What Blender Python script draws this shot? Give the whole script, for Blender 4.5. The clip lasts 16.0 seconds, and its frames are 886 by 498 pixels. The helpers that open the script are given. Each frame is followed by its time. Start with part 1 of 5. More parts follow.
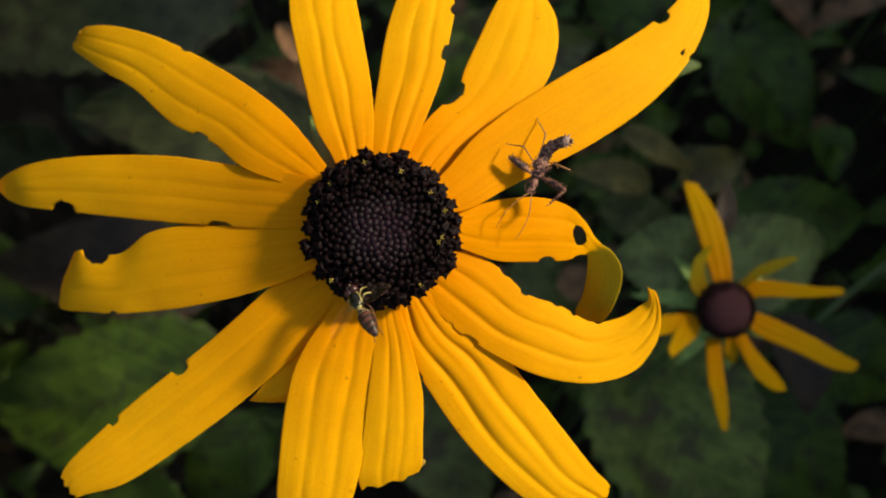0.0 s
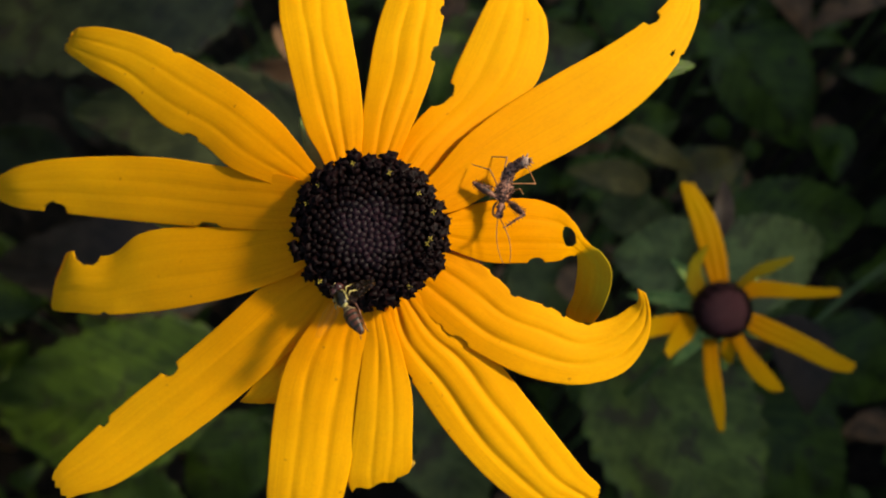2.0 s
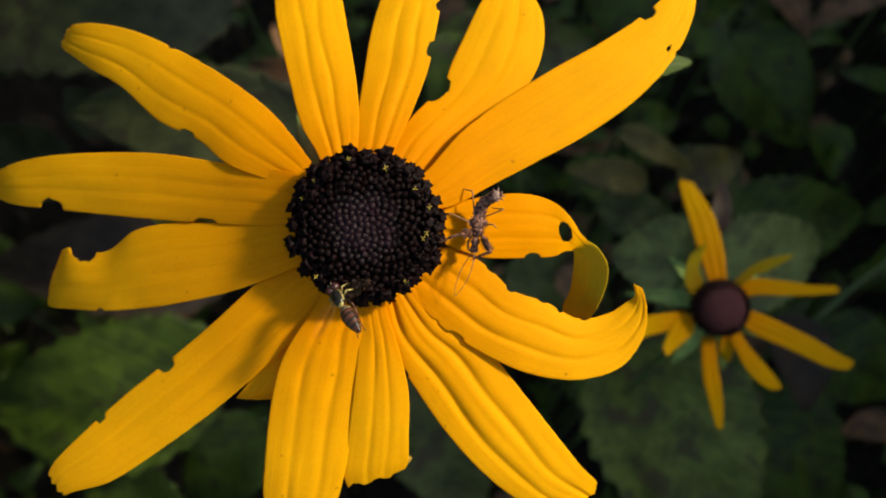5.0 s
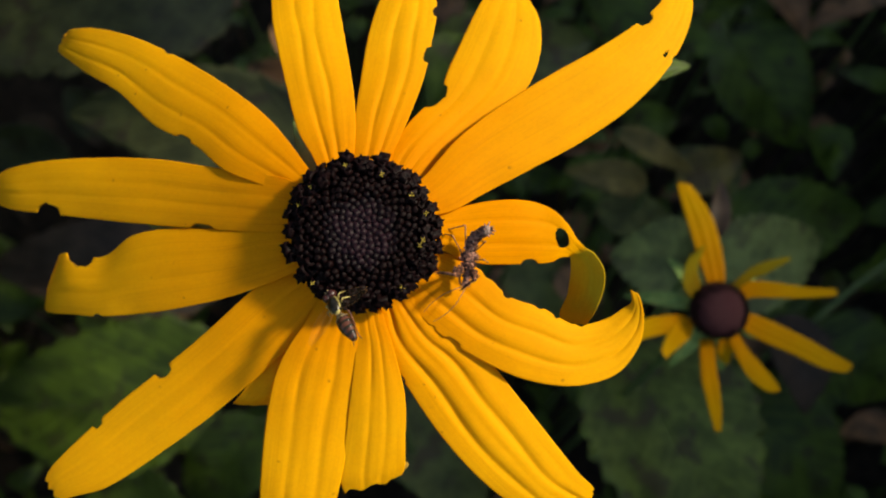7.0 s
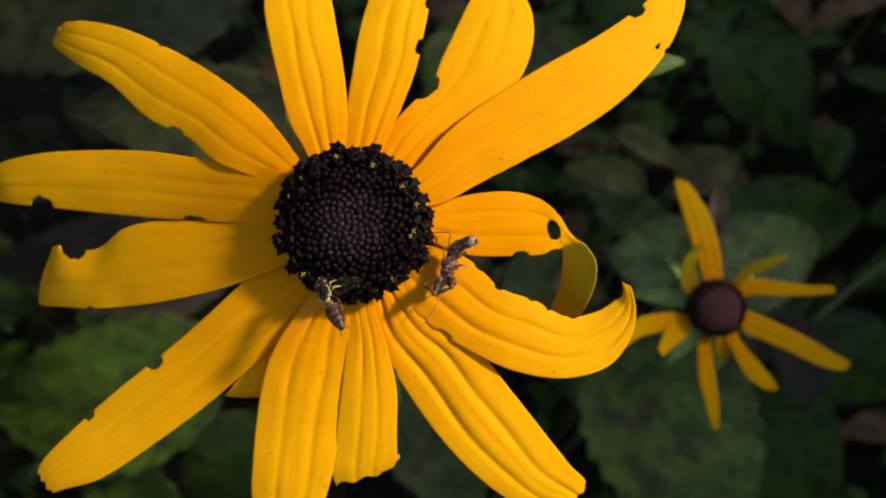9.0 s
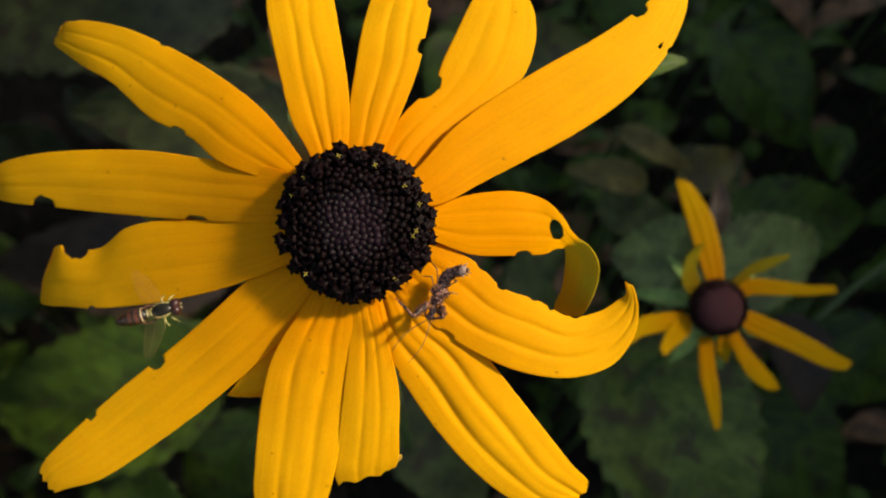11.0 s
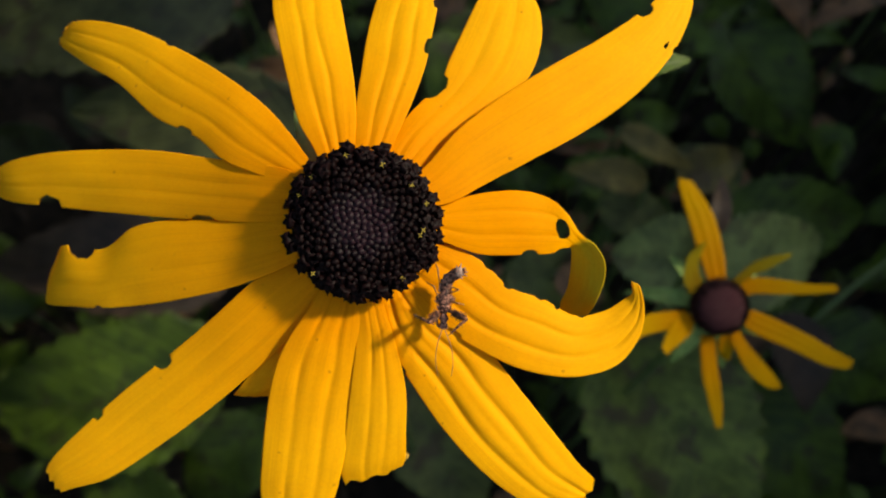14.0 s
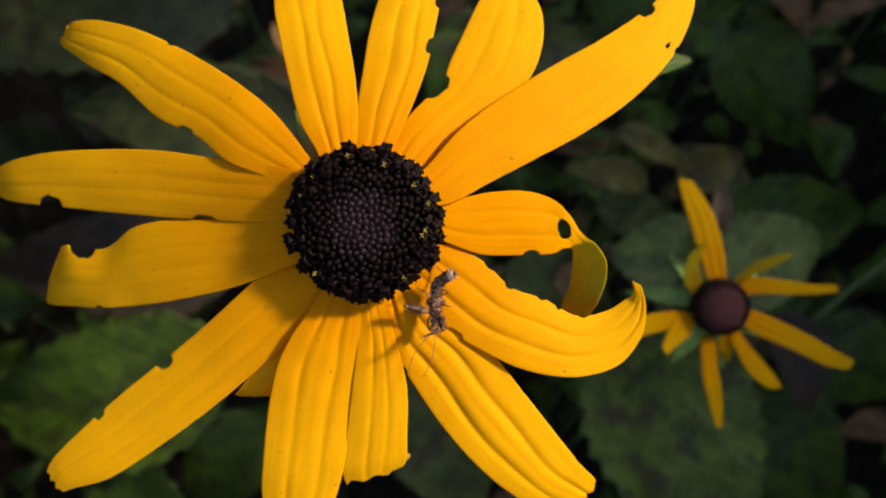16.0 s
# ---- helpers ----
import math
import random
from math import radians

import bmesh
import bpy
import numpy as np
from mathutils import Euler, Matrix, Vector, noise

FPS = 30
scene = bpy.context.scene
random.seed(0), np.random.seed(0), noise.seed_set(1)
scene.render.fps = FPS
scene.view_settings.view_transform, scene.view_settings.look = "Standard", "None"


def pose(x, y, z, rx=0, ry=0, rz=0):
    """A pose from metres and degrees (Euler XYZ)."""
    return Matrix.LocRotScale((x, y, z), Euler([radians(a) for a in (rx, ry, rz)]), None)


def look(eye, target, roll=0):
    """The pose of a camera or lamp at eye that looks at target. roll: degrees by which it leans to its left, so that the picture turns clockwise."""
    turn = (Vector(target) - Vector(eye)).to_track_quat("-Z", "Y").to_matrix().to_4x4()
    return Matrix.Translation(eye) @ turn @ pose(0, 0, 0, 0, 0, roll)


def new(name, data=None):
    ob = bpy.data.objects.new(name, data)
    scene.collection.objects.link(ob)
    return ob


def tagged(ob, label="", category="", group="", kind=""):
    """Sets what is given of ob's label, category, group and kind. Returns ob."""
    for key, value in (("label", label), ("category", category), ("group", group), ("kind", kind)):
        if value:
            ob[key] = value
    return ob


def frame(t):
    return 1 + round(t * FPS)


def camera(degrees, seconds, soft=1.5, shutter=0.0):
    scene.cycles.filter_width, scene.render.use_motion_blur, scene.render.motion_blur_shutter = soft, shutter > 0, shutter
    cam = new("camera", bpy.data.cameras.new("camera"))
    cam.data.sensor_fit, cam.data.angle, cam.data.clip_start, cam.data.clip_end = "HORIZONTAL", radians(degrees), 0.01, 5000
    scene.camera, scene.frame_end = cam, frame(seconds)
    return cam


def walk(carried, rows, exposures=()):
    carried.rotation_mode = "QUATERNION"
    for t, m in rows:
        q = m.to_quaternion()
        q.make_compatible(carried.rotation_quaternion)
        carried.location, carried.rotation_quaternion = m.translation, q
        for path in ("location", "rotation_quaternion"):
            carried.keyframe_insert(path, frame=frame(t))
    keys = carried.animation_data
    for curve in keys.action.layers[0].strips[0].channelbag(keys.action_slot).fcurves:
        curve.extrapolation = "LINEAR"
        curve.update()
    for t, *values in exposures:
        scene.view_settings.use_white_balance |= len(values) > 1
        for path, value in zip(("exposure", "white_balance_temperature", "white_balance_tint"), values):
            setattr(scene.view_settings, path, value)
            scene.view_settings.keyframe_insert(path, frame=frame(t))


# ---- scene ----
# The camera: held close over a flower, looking steeply down at it.
TILT, EYE = -68.0, 0.52
cam = camera(60.0, 16.0, soft=2.0, shutter=0.25)
cam.data.dof.use_dof = True
cam.data.dof.focus_distance = 0.0755
cam.data.dof.aperture_fstop = 28.0
VIEW = pose(0, 0, EYE, 90 + TILT, 0, 0)
# seconds, millimetres to the right, up and back, degrees of pitch, yaw and roll
ROWS = [
    (0.0, 0.00, 0.00, 0.00, -0.000, 0.000, 0.000),
    (0.5, 0.38, 0.03, -0.10, 0.011, 0.047, -0.026),
    (1.0, 0.81, 0.01, -0.03, -0.020, 0.114, -0.005),
    (1.5, 0.87, -0.10, -0.12, 0.026, 0.095, -0.002),
    (2.0, 1.34, 0.12, -0.04, 0.006, 0.175, -0.018),
    (2.5, 1.73, 0.54, -0.18, -0.031, 0.196, -0.035),
    (3.0, 1.53, 0.87, -0.10, 0.022, 0.213, -0.148),
    (3.5, 1.60, 0.54, -0.33, 0.021, 0.185, -0.025),
    (4.0, 1.54, -0.45, -0.08, 0.049, 0.143, -0.038),
    (6.5, 2.00, 0.01, -0.15, 0.032, 0.163, -0.118),
    (7.0, 2.03, 0.28, -0.12, -0.007, 0.146, -0.067),
    (7.5, 2.40, -0.04, -0.17, 0.033, 0.219, -0.014),
    (8.0, 2.15, -0.55, -0.02, 0.107, 0.125, -0.112),
    (8.5, 2.66, -0.85, -0.22, 0.157, 0.231, 0.029),
    (9.0, 3.09, -0.74, -0.16, 0.123, 0.285, -0.002),
    (11.5, 2.80, -0.73, -0.28, 0.088, 0.321, 0.002),
    (12.0, 2.47, -0.59, -0.08, 0.026, 0.256, -0.023),
    (12.5, 1.72, -0.65, 0.04, 0.072, 0.147, -0.096),
    (13.0, 1.93, -0.72, -0.14, 0.074, 0.170, -0.068),
    (13.5, 2.37, -0.70, -0.27, 0.030, 0.244, -0.024),
    (14.0, 2.05, -0.74, -0.09, 0.054, 0.202, -0.061),
    (14.5, 1.67, -1.00, -0.07, 0.131, 0.135, -0.099),
    (15.0, 1.75, -0.88, -0.07, 0.094, 0.169, -0.042),
    (15.5, 1.83, -0.73, -0.13, 0.024, 0.158, 0.019),
    (16.0, 1.84, -0.70, -0.12, 0.029, 0.162, -0.017),
]
walk(cam, [(t, VIEW @ pose(x / 1000, y / 1000, z / 1000, rx, ry, rz)) for t, x, y, z, rx, ry, rz in ROWS],
     exposures=((0.0, 0.70, 7600, 6), (12.5, 0.70, 7600, 6), (15.0, 0.78, 7600, 6), (16.0, 0.78, 7600, 6)))

# ---- light ----
# the flower's own frame: its face looks back at the eye, x to the right, y up, z out of the face, in millimetres
FACE = VIEW @ pose(-0.00604, 0.00218, -0.076)
SUN_WAY = (FACE.to_3x3() @ Vector((0.735, 0.385, 0.555))).normalized()
world = bpy.data.worlds.new("sky")
scene.world = world
world.use_nodes = True
wn = world.node_tree
sky = wn.nodes.new("ShaderNodeTexSky")
sky.sky_type, sky.sun_disc = "NISHITA", False
sky.sun_elevation = math.asin(SUN_WAY.z)
sky.sun_rotation = math.atan2(SUN_WAY.x, SUN_WAY.y)
wn.links.new(sky.outputs[0], wn.nodes["Background"].inputs[0])
wn.nodes["Background"].inputs[1].default_value = 0.15
sun = new("sun", bpy.data.lights.new("sun", "SUN"))
sun.data.energy, sun.data.angle, sun.data.color = 4.75, radians(5.5), (1.0, 0.95, 0.86)
sun.matrix_world = look(SUN_WAY * 5, (0, 0, 0))


# ---- materials ----
def material(name, rough=0.6, spec=0.3):
    m = bpy.data.materials.new(name)
    m.use_nodes = True
    b = m.node_tree.nodes["Principled BSDF"]
    b.inputs["Roughness"].default_value = rough
    b.inputs["Specular IOR Level"].default_value = spec
    return m, m.node_tree, b


def node(nt, kind, **inputs):
    n = nt.nodes.new("ShaderNode" + kind)
    for k, v in inputs.items():
        n.inputs[k.replace("_", " ")].default_value = v
    return n


def coords(nt, kind="Object", scale=(1, 1, 1)):
    tc = nt.nodes.new("ShaderNodeTexCoord")
    mp = nt.nodes.new("ShaderNodeMapping")
    mp.inputs["Scale"].default_value = scale
    nt.links.new(tc.outputs[kind], mp.inputs[0])
    return mp.outputs[0]


def noise_tex(nt, vec, scale, detail=4.0, rough=0.55):
    n = node(nt, "TexNoise", Scale=scale, Detail=detail, Roughness=rough)
    nt.links.new(vec, n.inputs["Vector"])
    return n.outputs["Fac"]


def ramp(nt, fac, stops):
    r = nt.nodes.new("ShaderNodeValToRGB")
    els = r.color_ramp.elements
    while len(els) < len(stops):
        els.new(0.5)
    for e, (p, c) in zip(els, stops):
        e.position, e.color = p, (*c, 1) if len(c) == 3 else c
    nt.links.new(fac, r.inputs[0])
    return r.outputs[0]


def mix(nt, fac, a, b, how="MIX"):
    n = nt.nodes.new("ShaderNodeMix")
    n.data_type, n.blend_type = "RGBA", how
    for sock, v in ((n.inputs[0], fac), (n.inputs[6], a), (n.inputs[7], b)):
        if isinstance(v, (int, float)):
            sock.default_value = v
        elif isinstance(v, tuple):
            sock.default_value = (*v, 1)
        else:
            nt.links.new(v, sock)
    return n.outputs[2]


def bump(nt, b, height, strength, dist):
    n = node(nt, "Bump", Strength=strength, Distance=dist)
    nt.links.new(height, n.inputs["Height"])
    nt.links.new(n.outputs[0], b.inputs["Normal"])


def see_through(nt, b, colour, share):
    """Mixes in light that passes through a thin blade."""
    tr = nt.nodes.new("ShaderNodeBsdfTranslucent")
    if isinstance(colour, tuple):
        tr.inputs[0].default_value = (*colour, 1)
    else:
        nt.links.new(colour, tr.inputs[0])
    ms = nt.nodes.new("ShaderNodeMixShader")
    ms.inputs[0].default_value = share
    out = nt.nodes["Material Output"]
    nt.links.new(b.outputs[0], ms.inputs[1])
    nt.links.new(tr.outputs[0], ms.inputs[2])
    nt.links.new(ms.outputs[0], out.inputs[0])


def petal_material(name, base, tip, spots=True, end=None, glow=(1.0, 0.73, 0.35)):
    m, nt, b = material(name, 0.65, 0.06)
    uv = coords(nt, "UV")
    sep = nt.nodes.new("ShaderNodeSeparateXYZ")
    nt.links.new(uv, sep.inputs[0])
    # an end colour tints the outer part as its shaded underside
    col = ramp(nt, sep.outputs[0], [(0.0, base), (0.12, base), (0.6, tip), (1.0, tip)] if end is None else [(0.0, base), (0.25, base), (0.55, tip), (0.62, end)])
    vein = ramp(nt, noise_tex(nt, coords(nt, "UV", (0.9, 26, 1)), 2.4, 2.0), [(0.58, (0, 0, 0)), (0.66, (0.55, 0.55, 0.55))])
    near = ramp(nt, sep.outputs[0], [(0.05, (1, 1, 1)), (0.42, (0, 0, 0))])
    col = mix(nt, mix(nt, 1.0, vein, near, "MULTIPLY"), col, (0.52, 0.13, 0.001))
    streak = noise_tex(nt, coords(nt, "UV", (1.6, 15, 1)), 2.0, 3.0)
    col = mix(nt, 0.34, col, ramp(nt, streak, [(0.3, (0.78, 0.70, 0.6)), (0.65, (1, 1, 1))]), "MULTIPLY")
    thread = noise_tex(nt, coords(nt, "UV", (2.2, 48, 1)), 2.4, 4.0, 0.7)
    col = mix(nt, 0.30, col, ramp(nt, thread, [(0.35, (0.80, 0.70, 0.6)), (0.6, (1, 1, 1))]), "MULTIPLY")
    grit = noise_tex(nt, coords(nt), 2600.0, 3.0, 0.7)
    col = mix(nt, 0.22, col, ramp(nt, grit, [(0.35, (0.80, 0.70, 0.6)), (0.6, (1, 1, 1))]), "MULTIPLY")
    cloud = noise_tex(nt, coords(nt), 220.0, 3.0)
    col = mix(nt, 0.4, col, ramp(nt, cloud, [(0.3, (0.85, 0.8, 0.8)), (0.7, (1.0, 1.0, 1.0))]), "MULTIPLY")
    if spots:
        warp = nt.nodes.new("ShaderNodeTexNoise")
        warp.inputs["Scale"].default_value = 2600.0
        nt.links.new(coords(nt), warp.inputs["Vector"])
        shift = nt.nodes.new("ShaderNodeVectorMath")
        shift.operation = "MULTIPLY_ADD"
        shift.inputs[1].default_value = (0.0004, 0.0004, 0.0004)
        nt.links.new(warp.outputs["Color"], shift.inputs[0])
        nt.links.new(coords(nt), shift.inputs[2])
        vo = node(nt, "TexVoronoi", Scale=420.0)
        nt.links.new(shift.outputs[0], vo.inputs["Vector"])
        rare = ramp(nt, noise_tex(nt, coords(nt), 240.0, 1.0), [(0.45, (0, 0, 0)), (0.55, (1, 1, 1))])
        dot = ramp(nt, vo.outputs["Distance"], [(0.02, (0.75, 0.75, 0.75)), (0.10, (0, 0, 0))])
        both = mix(nt, 1.0, dot, rare, "MULTIPLY")
        col = mix(nt, both, col, (0.36, 0.11, 0.004))
    bitten = nt.nodes.new("ShaderNodeAttribute")
    bitten.attribute_name = "wear"
    col = mix(nt, mix(nt, 0.7, (0, 0, 0), ramp(nt, bitten.outputs["Fac"], [(0.25, (0, 0, 0)), (0.9, (1, 1, 1))])), col, (0.20, 0.075, 0.010))
    nt.links.new(col, b.inputs["Base Color"])
    fine = noise_tex(nt, coords(nt, "UV", (5, 70, 1)), 3.0, 4.0)
    bump(nt, b, fine, 0.16, 0.00012)
    see_through(nt, b, mix(nt, 1.0, col, glow, "MULTIPLY"), 0.48)
    return m


def leaf_material(name, dark, light, vein, blotch, share=0.12):
    m, nt, b = material(name, 0.55, 0.22)
    dark, light, vein, blotch = [(r * 1.28, g * 1.12, b_ * 0.68) for r, g, b_ in (dark, light, vein, blotch)]
    uv = coords(nt, "UV")
    sep = nt.nodes.new("ShaderNodeSeparateXYZ")
    nt.links.new(uv, sep.inputs[0])
    big = noise_tex(nt, coords(nt, "Object"), 28.0, 3.0)
    col = ramp(nt, big, [(0.3, dark), (0.7, light)])
    grain = noise_tex(nt, coords(nt, "Object"), 380.0, 5.0)
    col = mix(nt, 0.5, col, ramp(nt, grain, [(0.3, (0.5, 0.5, 0.5)), (0.7, (1.2, 1.2, 1.2))]), "MULTIPLY")
    patch = noise_tex(nt, coords(nt, "Object"), 110.0, 4.0, 0.65)
    col = mix(nt, 0.7, col, ramp(nt, patch, [(0.38, (0.45, 0.45, 0.42)), (0.62, (1.5, 1.45, 1.35))]), "MULTIPLY")
    # side veins run out and forward from the midrib
    off = nt.nodes.new("ShaderNodeMath")
    off.operation = "SUBTRACT"
    off.inputs[1].default_value = 0.5
    nt.links.new(sep.outputs[1], off.inputs[0])
    ab = nt.nodes.new("ShaderNodeMath")
    ab.operation = "ABSOLUTE"
    nt.links.new(off.outputs[0], ab.inputs[0])
    run = nt.nodes.new("ShaderNodeMath")
    run.operation = "MULTIPLY_ADD"
    run.inputs[1].default_value = -0.55
    nt.links.new(ab.outputs[0], run.inputs[0])
    nt.links.new(sep.outputs[0], run.inputs[2])
    comb = nt.nodes.new("ShaderNodeCombineXYZ")
    nt.links.new(run.outputs[0], comb.inputs[0])
    wave = node(nt, "TexWave", Scale=2.6, Distortion=1.2, Detail=2.0)
    wave.inputs["Detail Scale"].default_value = 3.0
    nt.links.new(comb.outputs[0], wave.inputs["Vector"])
    line = ramp(nt, wave.outputs["Fac"], [(0.88, (0, 0, 0)), (0.99, (1, 1, 1))])
    col = mix(nt, mix(nt, 0.4, (0, 0, 0), line), col, vein)
    spot = ramp(nt, noise_tex(nt, coords(nt, "Object", (1, 1, 1)), 85.0, 3.0, 0.5), [(0.575, (0, 0, 0)), (0.625, (1, 1, 1))])
    col = mix(nt, mix(nt, 0.8, (0, 0, 0), spot), col, blotch)
    nt.links.new(col, b.inputs["Base Color"])
    bump(nt, b, mix(nt, 0.5, line, grain), 0.5, 0.0006)
    see_through(nt, b, col, share)
    return m


def mottled(name, a, c, scale, rough=0.6, spec=0.3, relief=0.0002, stops=(0.35, 0.65)):
    m, nt, b = material(name, rough, spec)
    fac = noise_tex(nt, coords(nt), scale, 5.0, 0.6)
    wide = noise_tex(nt, coords(nt), scale * 0.2, 2.0)
    col = ramp(nt, fac, [(stops[0], a), (stops[1], c)])
    col = mix(nt, 0.4, col, ramp(nt, wide, [(0.35, (0.6, 0.6, 0.6)), (0.65, (1, 1, 1))]), "MULTIPLY")
    info = nt.nodes.new("ShaderNodeObjectInfo")
    vary = ramp(nt, info.outputs["Random"], [(0.0, (0.75, 0.75, 0.75)), (1.0, (1.0, 1.0, 1.0))])
    col = mix(nt, 0.6, col, vary, "MULTIPLY")
    nt.links.new(col, b.inputs["Base Color"])
    bump(nt, b, fac, 0.6, relief)
    return m


PETAL = petal_material("petal yellow", (0.83, 0.325, 0.006), (0.89, 0.478, 0.012))
# the curled end's shade and see-through light are put into its olive
PETAL_CURLED = petal_material("petal yellow with shade-toned end", (0.85, 0.345, 0.005), (0.89, 0.455, 0.008), end=(0.57, 0.41, 0.02), glow=(1.0, 0.86, 0.45))
# the shade on two small backs is put into this dark olive
PETAL_SHADE_OLIVE = petal_material("petal olive painted shade", (0.23, 0.15, 0.005), (0.28, 0.22, 0.010), spots=False)
PETAL_DRY = mottled("petal dried", (0.13, 0.07, 0.01), (0.36, 0.21, 0.03), 900, 0.7, 0.1)
# the small flower's dim light is put into this lowered yellow
PETAL_SMALL = petal_material("petal yellow dimmed", (0.55, 0.235, 0.002), (0.57, 0.32, 0.004), spots=False)
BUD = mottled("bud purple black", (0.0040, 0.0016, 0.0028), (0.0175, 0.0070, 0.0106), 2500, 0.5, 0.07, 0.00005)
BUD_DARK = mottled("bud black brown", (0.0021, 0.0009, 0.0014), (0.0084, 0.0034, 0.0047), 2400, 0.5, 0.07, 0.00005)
FLORET = mottled("floret brown black", (0.0018, 0.0007, 0.0008), (0.0095, 0.0027, 0.0028), 2200, 0.55, 0.06, 0.00006)
POLLEN = mottled("pollen yellow", (0.16, 0.11, 0.015), (0.34, 0.25, 0.045), 3000, 0.8, 0.1)
CONE_SMALL = mottled("cone maroon", (0.008, 0.0022, 0.0030), (0.105, 0.031, 0.036), 700, 0.6, 0.1, 0.0003)
SEPAL = mottled("sepal green", (0.10, 0.17, 0.035), (0.21, 0.29, 0.07), 400, 0.6, 0.25)
STEM = mottled("stem green", (0.04, 0.08, 0.02), (0.10, 0.13, 0.04), 250, 0.6, 0.25)
LEAVES = {
    "green": leaf_material("leaf green", (0.026, 0.052, 0.007), (0.046, 0.085, 0.012), (0.065, 0.11, 0.022), (0.020, 0.022, 0.008)),
    # a lowered copy of green: deeper shade is put into its colour
    "dark": leaf_material("leaf green shade-toned", (0.017, 0.036, 0.004), (0.034, 0.064, 0.008), (0.055, 0.095, 0.018), (0.013, 0.016, 0.006)),
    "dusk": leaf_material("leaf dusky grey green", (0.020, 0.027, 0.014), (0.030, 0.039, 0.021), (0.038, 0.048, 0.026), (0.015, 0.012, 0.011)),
    "light": leaf_material("leaf mid green", (0.050, 0.078, 0.020), (0.080, 0.116, 0.032), (0.10, 0.14, 0.045), (0.034, 0.028, 0.020)),
    "pale": leaf_material("leaf pale green", (0.075, 0.105, 0.050), (0.11, 0.15, 0.075), (0.13, 0.17, 0.085), (0.060, 0.070, 0.040)),
    "grey": leaf_material("leaf grey green", (0.044, 0.060, 0.024), (0.062, 0.082, 0.036), (0.082, 0.105, 0.048), (0.034, 0.026, 0.020)),
    "olive": leaf_material("leaf olive", (0.070, 0.064, 0.026), (0.120, 0.105, 0.045), (0.13, 0.12, 0.06), (0.040, 0.030, 0.020)),
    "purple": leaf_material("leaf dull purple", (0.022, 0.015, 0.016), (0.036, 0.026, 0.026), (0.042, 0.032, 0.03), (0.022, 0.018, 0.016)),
    "brown": leaf_material("leaf dried brown", (0.090, 0.048, 0.034), (0.160, 0.092, 0.068), (0.13, 0.095, 0.07), (0.040, 0.027, 0.020), 0.05),
}
SOIL = mottled("soil", (0.010, 0.008, 0.006), (0.030, 0.022, 0.015), 90, 0.95, 0.1, 0.004)
LITTER = mottled("leaf litter", (0.015, 0.011, 0.007), (0.065, 0.046, 0.030), 60, 0.9, 0.1, 0.0008)
BUG_BROWN = mottled("bug grey brown", (0.016, 0.005, 0.004), (0.27, 0.12, 0.08), 3300, 0.65, 0.2, 0.00012, (0.40, 0.60))
BUG_PALE = mottled("bug pale", (0.075, 0.038, 0.028), (0.33, 0.215, 0.165), 2300, 0.7, 0.2, 0.00012)
BUG_LEG = mottled("bug leg tan", (0.13, 0.045, 0.012), (0.36, 0.16, 0.048), 1600, 0.5, 0.4)
BUG_DARK = mottled("bug dark banded", (0.016, 0.005, 0.004), (0.22, 0.09, 0.05), 1700, 0.55, 0.25, 0.00012, (0.42, 0.62))
FLY_BLACK = mottled("fly bronze black", (0.004, 0.003, 0.002), (0.018, 0.014, 0.006), 1200, 0.3, 0.25, 0.00004)
FLY_EYE = mottled("fly eye maroon", (0.018, 0.005, 0.004), (0.050, 0.013, 0.010), 2500, 0.35, 0.3, 0.00003)
FLY_YELLOW = mottled("fly yellow", (0.20, 0.15, 0.035), (0.46, 0.38, 0.13), 1500, 0.45, 0.4)
FLY_PALE = mottled("fly pale", (0.30, 0.20, 0.09), (0.48, 0.36, 0.18), 1500, 0.5, 0.3)
FLY_BROWN = mottled("fly brown", (0.018, 0.005, 0.003), (0.098, 0.028, 0.012), 1300, 0.4, 0.35, 0.00006)
WING, wnt, wb = material("wing clear", 0.3, 0.2)
wb.inputs["Base Color"].default_value = (0.40, 0.28, 0.15, 1)
wclear = wnt.nodes.new("ShaderNodeBsdfTransparent")
wclear.inputs[0].default_value = (0.99, 0.98, 0.96, 1)
wmix = wnt.nodes.new("ShaderNodeMixShader")
wmix.inputs[0].default_value = 0.986
wnt.links.new(wb.outputs[0], wmix.inputs[1])
wnt.links.new(wclear.outputs[0], wmix.inputs[2])
wnt.links.new(wmix.outputs[0], wnt.nodes["Material Output"].inputs[0])


# ---- building ----
MM = 0.001
ONE = Matrix.Identity(4)


def thing(name, m, label, category, group=""):
    ob = new(name)
    ob.empty_display_size = 0.005
    ob.matrix_world = m
    return tagged(ob, label, category, group)


def part(name, bm, mat, parent, label="", at=None, smooth=True):
    me = bpy.data.meshes.new(name)
    bmesh.ops.recalc_face_normals(bm, faces=bm.faces) if len(bm.faces) < 20000 else None
    for fc in bm.faces:
        fc.smooth = smooth
    bm.to_mesh(me)
    bm.free()
    me.materials.append(mat)
    ob = new(name, me)
    ob.parent = parent
    if at is not None:
        ob.matrix_basis = at
    return tagged(ob, label)


def shared(name, me, parent, at):
    ob = new(name, me)
    ob.parent = parent
    ob.matrix_basis = at
    return ob


